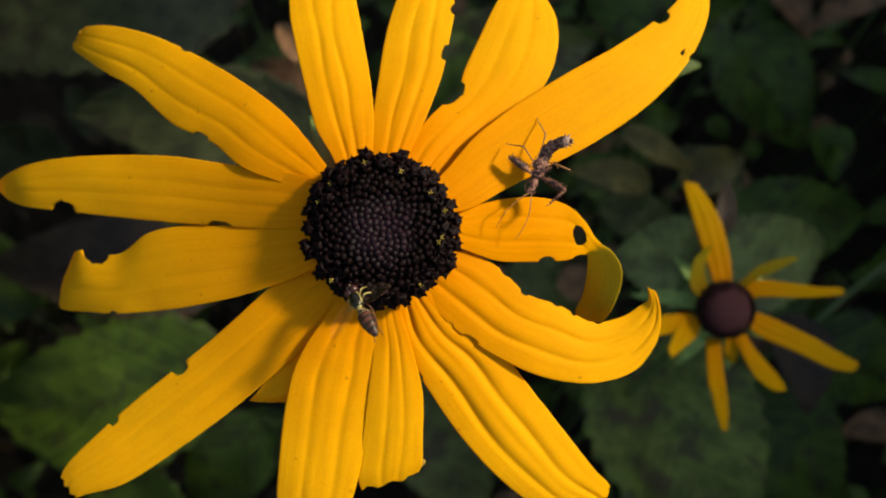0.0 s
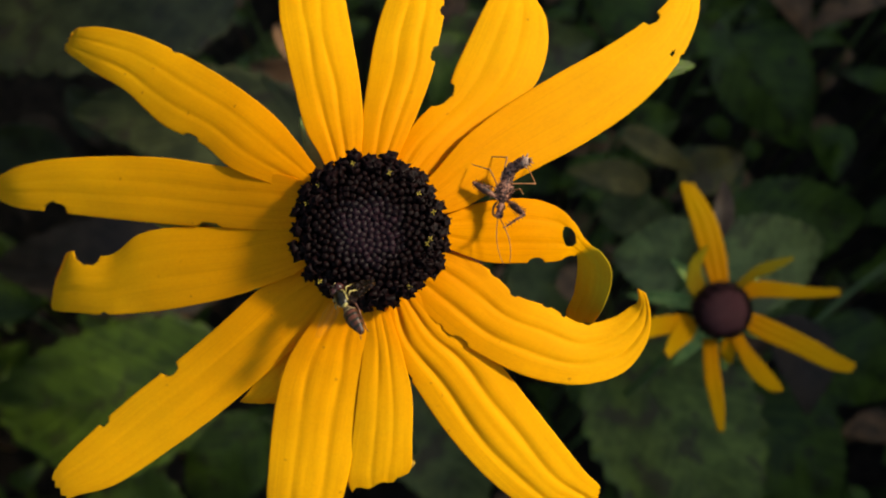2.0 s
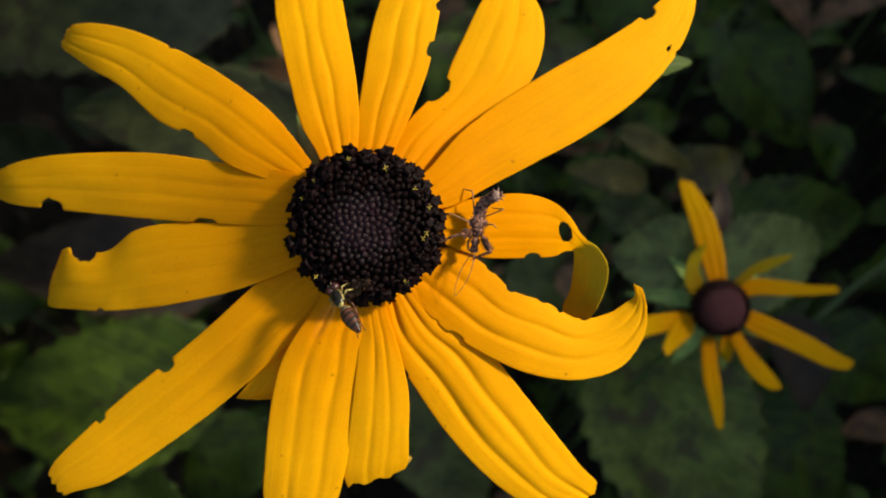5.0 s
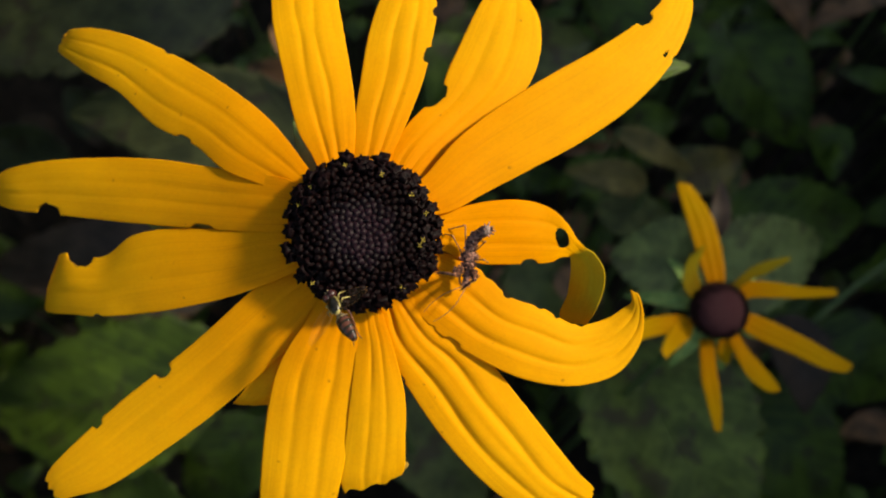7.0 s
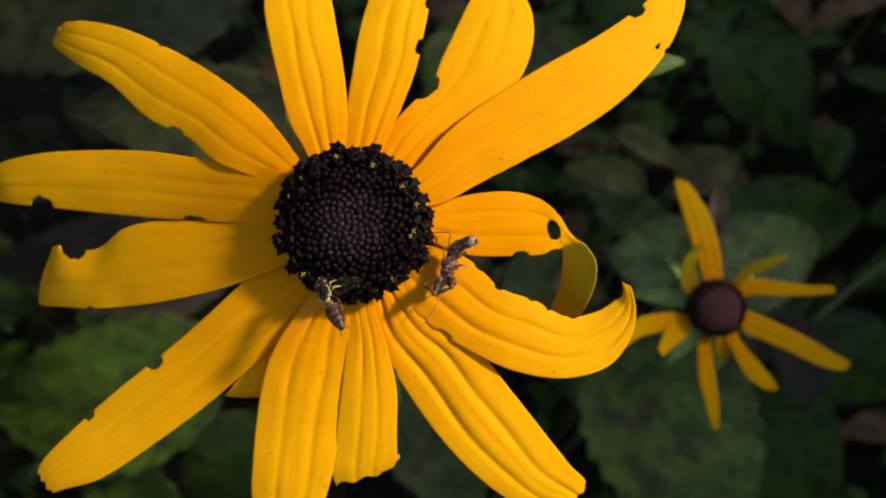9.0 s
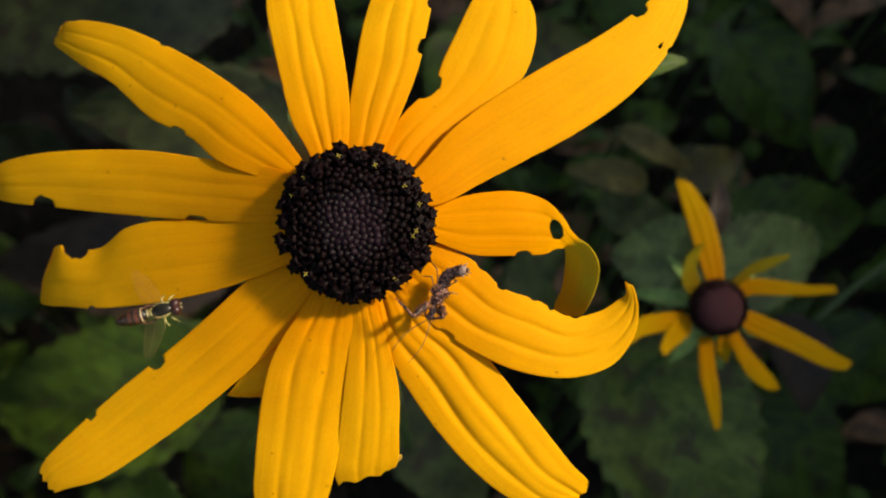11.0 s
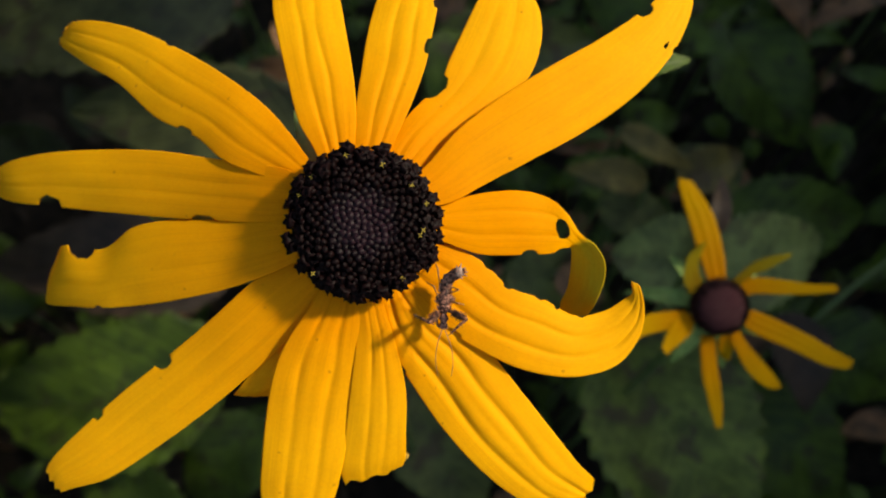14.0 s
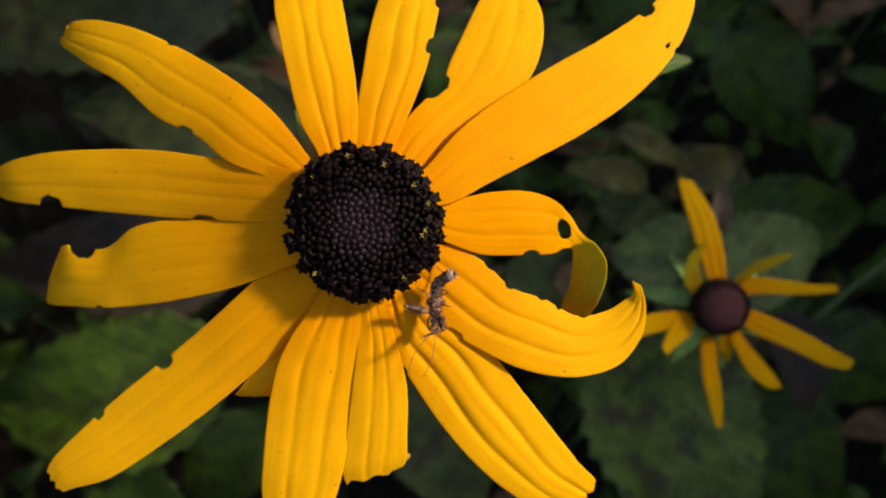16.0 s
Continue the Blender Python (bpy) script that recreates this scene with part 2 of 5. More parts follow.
def glide(pts, u):
    """A smooth way through the rows of pts, at u in rows."""
    n = len(pts)
    i = min(int(u), n - 2)
    s = u - i
    p0, p1, p2, p3 = pts[max(i - 1, 0)], pts[i], pts[i + 1], pts[min(i + 2, n - 1)]
    return 0.5 * (2 * p1 + (p2 - p0) * s + (2 * p0 - 5 * p1 + 4 * p2 - p3) * s * s + (3 * p1 - p0 - 3 * p2 + p3) * s ** 3)


def sheet(grid, uvs, thick, holes=(), wear=None):
    """A closed thin blade from a grid of points in millimetres (rows of equal length)."""
    bm = bmesh.new()
    uvl = bm.loops.layers.uv.new("UVMap")
    g = np.array(grid)
    du, dv = np.gradient(g, axis=0), np.gradient(g, axis=1)
    nrm = np.cross(du, dv)
    nrm /= np.linalg.norm(nrm, axis=2, keepdims=True) + 1e-9
    if nrm[..., 2].mean() < 0:
        nrm = -nrm
    rows, cols = g.shape[:2]
    worn = bm.verts.layers.float.new("wear")
    top = [[bm.verts.new(g[i, j] * MM) for j in range(cols)] for i in range(rows)]
    low = [[bm.verts.new((g[i, j] - nrm[i, j] * thick) * MM) for j in range(cols)] for i in range(rows)]

    for i, j in (np.argwhere(wear > 0.01) if wear is not None else ()):
        top[i][j][worn] = low[i][j][worn] = wear[i, j]

    def face(vs, ij):
        f = bm.faces.new(vs)
        for lp, (i, j) in zip(f.loops, ij):
            lp[uvl].uv = uvs[i][j]

    for i in range(rows - 1):
        for j in range(cols - 1):
            u, v = (i + 0.5) / (rows - 1), 2 * (j + 0.5) / (cols - 1) - 1
            if any(((u - hu) / ru) ** 2 + ((v - hv) / rv) ** 2 < 1 for hu, hv, ru, rv in holes):
                continue
            ij = [(i, j), (i + 1, j), (i + 1, j + 1), (i, j + 1)]
            face([top[a][b] for a, b in ij], ij)
            face([low[a][b] for a, b in reversed(ij)], ij[::-1])
    for i in range(rows - 1):
        for j in (0, cols - 1):
            ij = [(i, j), (i + 1, j)]
            face([top[i][j], top[i + 1][j], low[i + 1][j], low[i][j]], ij + ij[::-1])
    for j in range(cols - 1):
        for i in (0, rows - 1):
            ij = [(i, j), (i, j + 1)]
            face([top[i][j], top[i][j + 1], low[i][j + 1], low[i][j]], ij + ij[::-1])
    return bm


def tube(bm, pts, radii, sides=8):
    """A tapering tube along pts (millimetres), with closed ends."""
    pts = [Vector(p) for p in pts]
    rings = []
    for i, p in enumerate(pts):
        way = (pts[min(i + 1, len(pts) - 1)] - pts[max(i - 1, 0)]).normalized()
        q = way.to_track_quat("Z", "Y")
        rings.append([bm.verts.new((p + q @ Vector((math.cos(a) * radii[i], math.sin(a) * radii[i], 0))) * MM)
                      for a in (2 * math.pi * k / sides for k in range(sides))])
    for r0, r1 in zip(rings, rings[1:]):
        for k in range(sides):
            bm.faces.new((r0[k], r0[(k + 1) % sides], r1[(k + 1) % sides], r1[k]))
    bm.faces.new(rings[0][::-1])
    bm.faces.new(rings[-1])
    return bm


def blob(bm, centre, size, turn=ONE, rough=0.0, seed=0, segs=12, rings=8):
    """An egg-shaped lump in millimetres, uneven by rough."""
    made = bmesh.ops.create_uvsphere(bm, u_segments=segs, v_segments=rings, radius=1.0)["verts"]
    for v in made:
        d = 1 + rough * noise.noise(v.co * 2.5 + Vector((seed, 3.1 * seed, 0)))
        v.co = (turn @ Vector((v.co.x * size[0] * d, v.co.y * size[1] * d, v.co.z * size[2] * d)) + Vector(centre)) * MM
    return bm


def bend(points, n):
    pts = [Vector(p) for p in points]
    return [glide(pts, u) for u in np.linspace(0, len(pts) - 1, n)]


# ---- ground ----
def ground():
    bm = bmesh.new()
    steps = [-150, -60, -20, -6, -2] + [x * 0.05 for x in range(-20, 21)] + [2, 6, 20, 60, 150]
    vs = [[bm.verts.new((x, y, (0.012 * noise.noise(Vector((x * 6, y * 6, 0))) + 0.005 * noise.noise(Vector((x * 25, y * 25, 4)))) if abs(x) < 1.1 and abs(y) < 1.1 else 0.0))
           for x in steps] for y in steps]
    for i in range(len(steps) - 1):
        for j in range(len(steps) - 1):
            bm.faces.new((vs[i][j], vs[i][j + 1], vs[i + 1][j + 1], vs[i + 1][j]))
    ob = part("ground", bm, SOIL, None)
    tagged(ob, "dark damp soil under the plants", "ground", kind="structure")


ground()


# ---- leaves ----
def blade_grid(base, tip, width, up, seed, arch=0.10, rows=34, cols=15, teeth=11, blunt=0.62):
    """The points of a toothed ovate blade from base to tip (millimetres)."""
    rnd = random.Random(seed)
    base, tip = Vector(base), Vector(tip)
    along = tip - base
    ln = along.length
    along.normalize()
    side = along.cross(Vector(up)).normalized()
    nrm = side.cross(along)
    twist, sway = rnd.uniform(-0.12, 0.12), rnd.uniform(-0.06, 0.06)
    grid, uvs = [], []
    for i in range(rows):
        u = i / (rows - 1)
        w = width / 2 * (math.sin(math.pi * min(1, u ** blunt * 0.985 + 0.012)) ** 0.8) + 0.15
        saw = 1 + 0.13 * (((u * teeth) % 1.0) - 0.5) * (1 if u < 0.96 else 0)
        row, uvr = [], []
        for j in range(cols):
            v = 2 * j / (cols - 1) - 1
            edge = saw if abs(v) > 0.9 else 1.0
            lift = 0.16 * width * abs(v) ** 1.3 * (w / width * 2) + arch * ln * math.sin(math.pi * u) - 0.12 * ln * u * u
            lift += 0.04 * width * noise.noise(Vector((u * 4, v * 1.7, seed * 1.3)))
            lift += 0.012 * width * math.cos((u - 0.28 * abs(v)) * 2 * math.pi * 8) * abs(v)
            p = base + along * (u * ln) + side * (v * w * edge + sway * ln * math.sin(math.pi * u)) + nrm * (lift + twist * v * w)
            row.append(tuple(p))
            uvr.append((u, (v + 1) / 2))
        grid.append(row)
        uvs.append(uvr)
    return grid, uvs


LEAF_WORDS = {"green": "dull green toothed leaf low in the shade", "grey": "greyish green mottled leaf in the undergrowth",
              "dark": "dark green shaded leaf in the undergrowth", "olive": "withering olive green leaf in the undergrowth", "dusk": "dusky grey green broad leaf in the shade", "light": "broad green leaf with dark spots", "pale": "round pale greyish green leaf beneath the small flower",
              "purple": "dull purple shaded leaf in the undergrowth", "brown": "dried brown curled leaf among the plants"}
leaf_count = 0
DOWN = FACE.inverted().to_3x3() @ Vector((0, 0, -1))


def leaf(kind, base, tip, width, tilt=(0, 0, 1), stalk=True, words=""):
    """One leaf in the flower's frame; its stalk runs down into the soil."""
    global leaf_count
    leaf_count += 1
    foot = FACE @ (Vector(base) * MM)
    ob = thing("leaf", Matrix.Translation(foot), words or LEAF_WORDS[kind], "leaf", "undergrowth leaves")
    inv = (Matrix.Translation(-foot) @ FACE)
    grid, uvs = blade_grid(base, tip, width, tilt, leaf_count)
    blade = part("blade", sheet(grid, uvs, 0.35), LEAVES[kind], ob, at=inv)
    mid = [Vector(r[len(r) // 2]) + Vector((0, 0, 0.1)) for r in grid[::3]]
    part("midrib", tube(bmesh.new(), mid, [max(0.12, width * 0.014 * (1 - k / len(mid))) for k in range(len(mid))], 6), LEAVES[kind], ob, at=inv)
    if stalk:
        a = Vector(base)
        fall = max(8.0, (FACE @ (a * MM)).z / MM + 12)
        back = (Vector(base) - Vector(tip)).normalized()
        run = [a + back * (18 * s * (1 - 0.4 * s)) + Vector(DOWN) * (fall * s) for s in (0, 0.15, 0.4, 0.7, 1)]
        part("stalk", tube(bmesh.new(), bend(run, 12), [0.9] * 12, 6), STEM, ob, at=inv)
    return ob


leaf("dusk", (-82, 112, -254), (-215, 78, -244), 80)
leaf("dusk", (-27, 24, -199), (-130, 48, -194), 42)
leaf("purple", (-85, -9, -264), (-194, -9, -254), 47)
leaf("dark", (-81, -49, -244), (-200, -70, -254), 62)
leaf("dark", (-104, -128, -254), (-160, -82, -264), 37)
leaf("grey", (0, 69, -254), (73, 90, -254), 49)
leaf("grey", (32, -9, -224), (78, -32, -234), 29)
leaf("pale", (93, -10, -184), (65, -4, -189), 31)
leaf("pale", (90, -13, -174), (136, 2, -179), 32)
leaf("dark", (122, 3, -254), (192, 15, -254), 41)
leaf("light", (77, -35, -224), (121, -124, -214), 65)
leaf("brown", (50, -11, -214), (68, -22, -214), 13)
leaf("grey", (-4, -54, -244), (22, -117, -244), 47)
# the dark kind deepens the shade of these two by colour
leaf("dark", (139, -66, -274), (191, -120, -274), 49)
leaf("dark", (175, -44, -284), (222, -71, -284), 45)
leaf("brown", (170, 138, -314), (192, 104, -309), 18)
leaf("brown", (245, 140, -324), (196, 112, -319), 22)
leaf("green", (95, 55, -284), (118, 60, -284), 20)
leaf("green", (118, 88, -274), (136, 106, -274), 21)
leaf("olive", (73, 42, -209), (101, 27, -209), 10)
leaf("olive", (84, 22, -214), (54, 28, -214), 13)
leaf("green", (76, 113, -294), (114, 131, -284), 54)
leaf("dark", (155, 110, -324), (199, 51, -324), 56)
leaf("brown", (-31, 47, -124), (-39, 59, -129), 6)
leaf("brown", (-43, 53, -224), (-70, 71, -224), 20)
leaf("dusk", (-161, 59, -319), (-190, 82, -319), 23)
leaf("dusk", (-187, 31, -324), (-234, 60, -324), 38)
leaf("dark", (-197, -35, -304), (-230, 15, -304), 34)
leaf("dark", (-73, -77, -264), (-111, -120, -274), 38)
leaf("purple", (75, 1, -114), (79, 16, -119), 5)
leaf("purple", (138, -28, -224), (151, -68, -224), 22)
leaf("green", (83, 25, -254), (61, 35, -254), 22)
leaf("green", (14, 82, -224), (3, 53, -224), 20)
leaf("olive", (100, 24, -230), (130, 37, -235), 18)
leaf("grey", (70, 16, -235), (102, 9, -235), 20)
leaf("grey", (128, 22, -240), (104, 40, -240), 15)


def wiry_stem():
    """A thin bare stem that leans across the undergrowth."""
    top, mid = Vector((179.2, -8.6, -224.0)), Vector((148.8, -32.9, -224.0))
    low = mid + Vector((-20, -16, 0)) + Vector(DOWN) * 40
    foot = FACE @ (low * MM)
    ob = thing("plant_stem", Matrix.Translation(foot), "thin bare greenish stem leaning across the undergrowth", "stem")
    run = [top + Vector((40, 22, 0)), top, mid, low, low + Vector(DOWN) * (foot.z / MM + 10)]
    part("stem", tube(bmesh.new(), bend(run, 24), [0.8 + 0.02 * k for k in range(24)], 7), STEM, ob, at=Matrix.Translation(-foot) @ FACE)


wiry_stem()


# ---- the flowers ----
def petal_grid(ribs, bites, rows, cols, ridge, seed, fray):
    R = np.array([(x, y, z, h, *(math.cos(radians(t)) * np.array((math.cos(radians(a)), math.sin(radians(a))))), math.sin(radians(t)))
                  for x, y, z, h, a, t in ribs])
    n = len(ribs)
    g = random.Random(seed * 7)
    mid1, mid2, mid3 = g.uniform(0.22, 0.42), g.uniform(-0.42, -0.18), g.uniform(-0.05, 0.12)
    wear = np.zeros((rows, cols))
    grid, uvs = [], []
    for i in range(rows):
        u = (n - 1) * i / (rows - 1)
        r = glide(R, u)
        c, half, way = r[:3], max(0.08, r[3]), r[4:7] / np.linalg.norm(r[4:7])
        ahead = glide(R, min(u + 0.05, n - 1))[:3] - glide(R, max(u - 0.05, 0))[:3]
        nrm = np.cross(ahead, way)
        nrm /= np.linalg.norm(nrm)
        if nrm[2] < 0:
            nrm = -nrm
        step = np.linalg.norm(ahead) / 0.1 if 0.05 < u < n - 1.05 else np.linalg.norm(ahead) / 0.05
        lim, worn = {1: half, -1: half}, {1: 0.0, -1: 0.0}
        for side, at, depth, hw in bites:
            d = abs(u - at) * step / hw
            if d < 1.15:
                cut = depth * math.sqrt(max(0.0, 1 - (d / 1.15) ** 2)) ** 0.6 * (1 + 0.25 * noise.noise(Vector((u * 9, side * 3.0, seed))))
                lim[side] -= cut
                worn[side] = max(worn[side], min(1.0, 3.0 * abs(cut)))
        for s in lim:
            lim[s] += 0.06 * noise.noise(Vector((u * 4, s * 7.0, seed))) + 0.035 * noise.noise(Vector((u * 13, s * 7.0, seed)))
        lines = [(m + 0.07 * noise.noise(Vector((u * 0.8, n_ * 5.1, seed * 1.9))), k * (1.1 + 0.7 * noise.noise(Vector((u * 1.1, n_ * 3.3, seed * 3.7)))))
                 for n_, (m, k) in enumerate(((mid1, 1.0), (mid2, 1.0), (mid3, 0.22), (0.66, 0.10), (-0.7, 0.10)))]
        row, uvr = [], []
        for j in range(cols):
            v = 2 * j / (cols - 1) - 1
            s = 1 if v >= 0 else -1
            off = s * min(abs(v) * half, max(0.05, lim[s]))
            groove = -ridge * sum(k * math.exp(-(abs(v - m) / 0.11) ** 1.4) for m, k in lines)
            groove *= min(1, half / 2.5) * (0.35 + 0.65 * min(1.0, 1.5 - 1.2 * i / rows))
            cup = -0.10 * half * v * v
            wob = 0.10 * noise.noise(Vector((u * 0.9, v * 1.2, seed * 2.7)))
            p = c + way * off + nrm * (groove + cup + wob)
            if i > 0.93 * rows:
                torn = 0.6 + 0.5 * math.sin(v * 8.0 + seed * 2.1) + 0.5 * noise.noise(Vector((v * 5.5, seed, 0)))
                p = p - ahead / np.linalg.norm(ahead) * fray * torn * (i / (rows - 1) - 0.93) / 0.07
            row.append(tuple(p))
            uvr.append((i / (rows - 1), (v + 1) / 2))
            wear[i, j] = worn[s] * max(0.0, 1 - (lim[s] - abs(off)) / 0.10)
        grid.append(row)
        uvs.append(uvr)
    return grid, uvs, wear


petal_count = 0
flower = thing("black_eyed_susan", FACE, "large yellow black-eyed susan bloom with insect-bitten petals", "flower", "flowers")


def ray_petal(ribs, bites, ridge=0.16, holes=(), skin=None, fray=0.0):
    """One ray petal: ribs of centre x, y, z, half width, the rib's heading and its slope; bites of side, rib, depth, half width."""
    global petal_count
    petal_count += 1
    grid, uvs, wear = petal_grid(ribs, bites, *PETAL_DETAIL, ridge, petal_count, fray)
    part("petal", sheet(grid, uvs, 0.12, holes, wear), skin or PETAL_SKIN, FLOWER_NOW)


FLOWER_NOW, PETAL_SKIN, PETAL_DETAIL = flower, PETAL, (150, 45)
ray_petal([(-5.42, 3.07, -0.30, 1.49, 41, 0), (-7.23, 5.27, -1.30, 1.86, 50, 0), (-12.40, 8.87, -3.60, 3.51, 48, 0), (-17.08, 12.46, -6.00, 3.64, 62, 0), (-22.61, 15.51, -8.60, 3.99, 67, 0), (-28.18, 19.13, -11.30, 3.26, 70, 0), (-33.41, 21.44, -14.10, 2.73, 76, 0), (-37.57, 23.06, -16.90, 1.82, 79, 0), (-40.06, 24.05, -20.00, 1.11, 63, 0)],
          [(-1, 3.30, 0.40, 1.00), (1, 4.32, 0.20, 0.50), (1, 7.70, 0.50, 0.22), (-1, 7.52, 0.35, 0.25), (1, 6.82, 0.25, 0.20)], 0.09, fray=1.1)
ray_petal([(-4.74, 1.57, 0.50, 1.58, 90, 0), (-7.77, 2.51, -0.80, 2.60, 90, 0), (-11.61, 2.92, -2.70, 3.02, 90, 0), (-16.96, 3.52, -5.20, 3.32, 90, 0), (-24.03, 4.39, -8.20, 3.66, 90, 0), (-31.60, 5.03, -11.40, 3.54, 90, 0), (-38.97, 5.45, -14.60, 3.17, 90, 0), (-44.76, 5.60, -17.60, 2.62, 86, 0), (-48.95, 5.77, -20.90, 1.68, 86, 0), (-52.53, 6.07, -25.00, 0.60, 94, 0)],
          [(-1, 5.98, 1.20, 1.60), (-1, 3.15, 0.50, 1.20)], 0.06)
ray_petal([(-4.76, -1.49, 0.40, 1.48, 90, 0), (-7.63, -2.01, -0.80, 2.49, 87, 0), (-10.79, -2.52, -2.30, 3.18, 88, -4), (-15.58, -3.41, -4.50, 3.74, 91, -5), (-22.29, -4.03, -7.20, 4.47, 94, -7), (-26.98, -4.75, -9.30, 4.41, 96, -8), (-31.50, -6.10, -11.60, 3.45, 92, -10), (-36.64, -5.92, -14.30, 3.73, 102, -9), (-40.06, -6.54, -17.30, 2.94, 83, -6), (-42.21, -7.56, -20.80, 1.56, 79, -4)],
          [(1, 6.55, 1.35, 1.50), (-1, 6.08, 0.30, 0.50)], 0.05)
ray_petal([(-3.25, -4.68, -1.00, 1.82, 129, 0), (-6.12, -6.13, -1.70, 2.51, 127, 0), (-9.44, -8.71, -2.80, 3.47, 129, 0), (-14.34, -12.95, -4.30, 3.56, 132, 0), (-19.58, -17.20, -5.90, 3.63, 132, 0), (-25.32, -21.43, -7.50, 3.56, 127, 0), (-31.05, -25.68, -9.00, 3.11, 124, 0), (-35.07, -28.06, -10.10, 2.07, 124, 0), (-36.71, -29.45, -11.00, 1.43, 124, 0)],
          [(1, 4.08, 0.95, 0.80), (1, 5.52, 0.60, 0.60)], 0.11, fray=0.5)
ray_petal([(-3.50, -6.20, -3.00, 1.30, 153, 0), (-5.32, -10.03, -3.56, 1.97, 153, 0), (-9.03, -15.48, -4.59, 2.32, 140, 0), (-11.39, -17.90, -5.92, 2.44, 171, 0), (-12.62, -18.91, -7.50, 2.43, 179, 0)],
          [], 0.1)
ray_petal([(-2.21, -5.83, -1.30, 1.68, 170, 0), (-3.24, -8.98, -1.55, 2.66, 180, 0), (-4.33, -12.01, -2.01, 3.65, 180, 0), (-5.21, -15.15, -2.61, 4.31, 180, 0), (-6.10, -19.65, -3.32, 4.44, 180, 0), (-6.94, -25.13, -4.12, 4.31, 180, 0), (-7.59, -28.97, -5.00, 3.97, 180, 0), (-8.08, -32.60, -5.97, 2.72, 180, 0), (-8.11, -34.39, -7.00, 1.07, 180, 0)],
          [], 0.2)
ray_petal([(-0.03, -5.55, -1.40, 1.00, 180, 0), (0.50, -8.99, -1.69, 1.43, 180, 0), (0.92, -12.49, -2.21, 2.02, 180, 0), (1.11, -17.23, -2.88, 2.85, 180, 0), (0.76, -22.08, -3.69, 3.17, 180, 0), (0.41, -25.45, -4.60, 3.47, -173, 0), (0.34, -27.36, -5.60, 3.06, -164, 0)],
          [(-1, 5.32, -0.35, 0.40)], 0.13, fray=0.5)
ray_petal([(2.24, -5.27, -1.70, 1.32, -167, 0), (3.29, -8.01, -2.00, 2.08, -160, 0), (5.00, -11.24, -2.55, 3.34, -159, 0), (8.06, -14.53, -3.26, 4.27, -155, 0), (11.68, -19.47, -4.10, 4.50, -149, 0), (15.71, -24.39, -5.06, 4.35, -151, 0), (19.11, -27.85, -6.12, 3.80, -151, 0), (21.99, -29.65, -7.27, 2.83, -141, 0), (23.53, -30.18, -8.50, 1.50, -135, 0)],
          [(1, 2.78, 0.25, 0.50), (-1, 7.40, 0.30, 0.30)], 0.34, fray=0.45)
ray_petal([(4.15, -3.79, -2.00, 2.44, 47, 0), (6.85, -5.34, -2.00, 3.41, 57, 0), (9.78, -7.49, -2.20, 3.92, 57, 1), (13.10, -10.03, -2.60, 3.61, 64, 3), (17.19, -11.68, -3.20, 3.80, 74, -3), (21.50, -12.91, -3.80, 3.21, 88, -8), (25.26, -12.16, -4.30, 2.90, 101, -10), (27.50, -10.19, -4.50, 2.20, 109, -10), (28.20, -8.30, -4.40, 1.02, 129, -8), (27.81, -6.44, -4.0, 0.49, 155, -4)],
          [(-1, 2.33, 0.45, 0.70), (-1, 1.70, 0.30, 0.25), (1, 2.17, 0.20, 0.50), (1, 2.92, 0.30, 0.45), (1, 3.90, 0.22, 0.40), (1, 4.45, 0.25, 0.30), (1, 5.25, 0.20, 0.50)], 0.2)
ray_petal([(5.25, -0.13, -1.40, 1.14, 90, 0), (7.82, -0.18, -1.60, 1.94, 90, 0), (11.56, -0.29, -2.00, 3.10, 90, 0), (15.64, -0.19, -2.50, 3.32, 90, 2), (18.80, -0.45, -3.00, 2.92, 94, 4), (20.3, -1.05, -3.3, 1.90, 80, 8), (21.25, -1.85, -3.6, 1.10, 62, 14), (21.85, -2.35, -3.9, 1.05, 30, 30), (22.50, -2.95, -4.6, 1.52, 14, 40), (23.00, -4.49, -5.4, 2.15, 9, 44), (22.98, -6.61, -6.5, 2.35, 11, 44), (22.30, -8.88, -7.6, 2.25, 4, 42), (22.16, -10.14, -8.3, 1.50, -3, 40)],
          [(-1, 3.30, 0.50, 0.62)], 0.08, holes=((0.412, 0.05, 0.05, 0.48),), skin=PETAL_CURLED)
ray_petal([(4.69, 2.55, -0.90, 1.53, 124, 0), (7.38, 3.70, -1.16, 2.25, 125, 0), (10.82, 6.57, -1.64, 3.14, 114, 0), (15.43, 9.56, -2.27, 3.63, 115, 0), (20.70, 12.67, -3.00, 3.83, 115, 0), (25.73, 15.90, -3.84, 3.53, 121, 0), (29.81, 19.44, -4.76, 2.90, 133, 0), (32.45, 22.87, -5.77, 2.05, 144, 0), (33.53, 25.58, -6.85, 1.53, 154, 0), (34.13, 27.51, -8.00, 0.53, 159, 0)],
          [(1, 6.38, 0.80, 0.90), (-1, 6.18, 0.20, 0.30)], 0.05, holes=((0.68, -0.62, 0.009, 0.07),))
ray_petal([(3.40, 5.05, -2.00, 2.20, 151, 0), (5.25, 8.00, -2.71, 2.70, 157, 0), (7.76, 10.78, -3.68, 3.08, 158, 0), (10.53, 13.43, -4.61, 3.31, 159, 0), (12.71, 16.48, -5.47, 4.30, 165, 0), (14.21, 20.10, -6.46, 4.27, 169, 0), (15.19, 24.08, -7.55, 3.37, 165, 0), (15.45, 26.58, -8.73, 1.97, 162, 0), (15.74, 28.21, -10.00, 0.81, 167, 0)],
          [(1, 2.88, 0.80, 1.50)], 0.09)
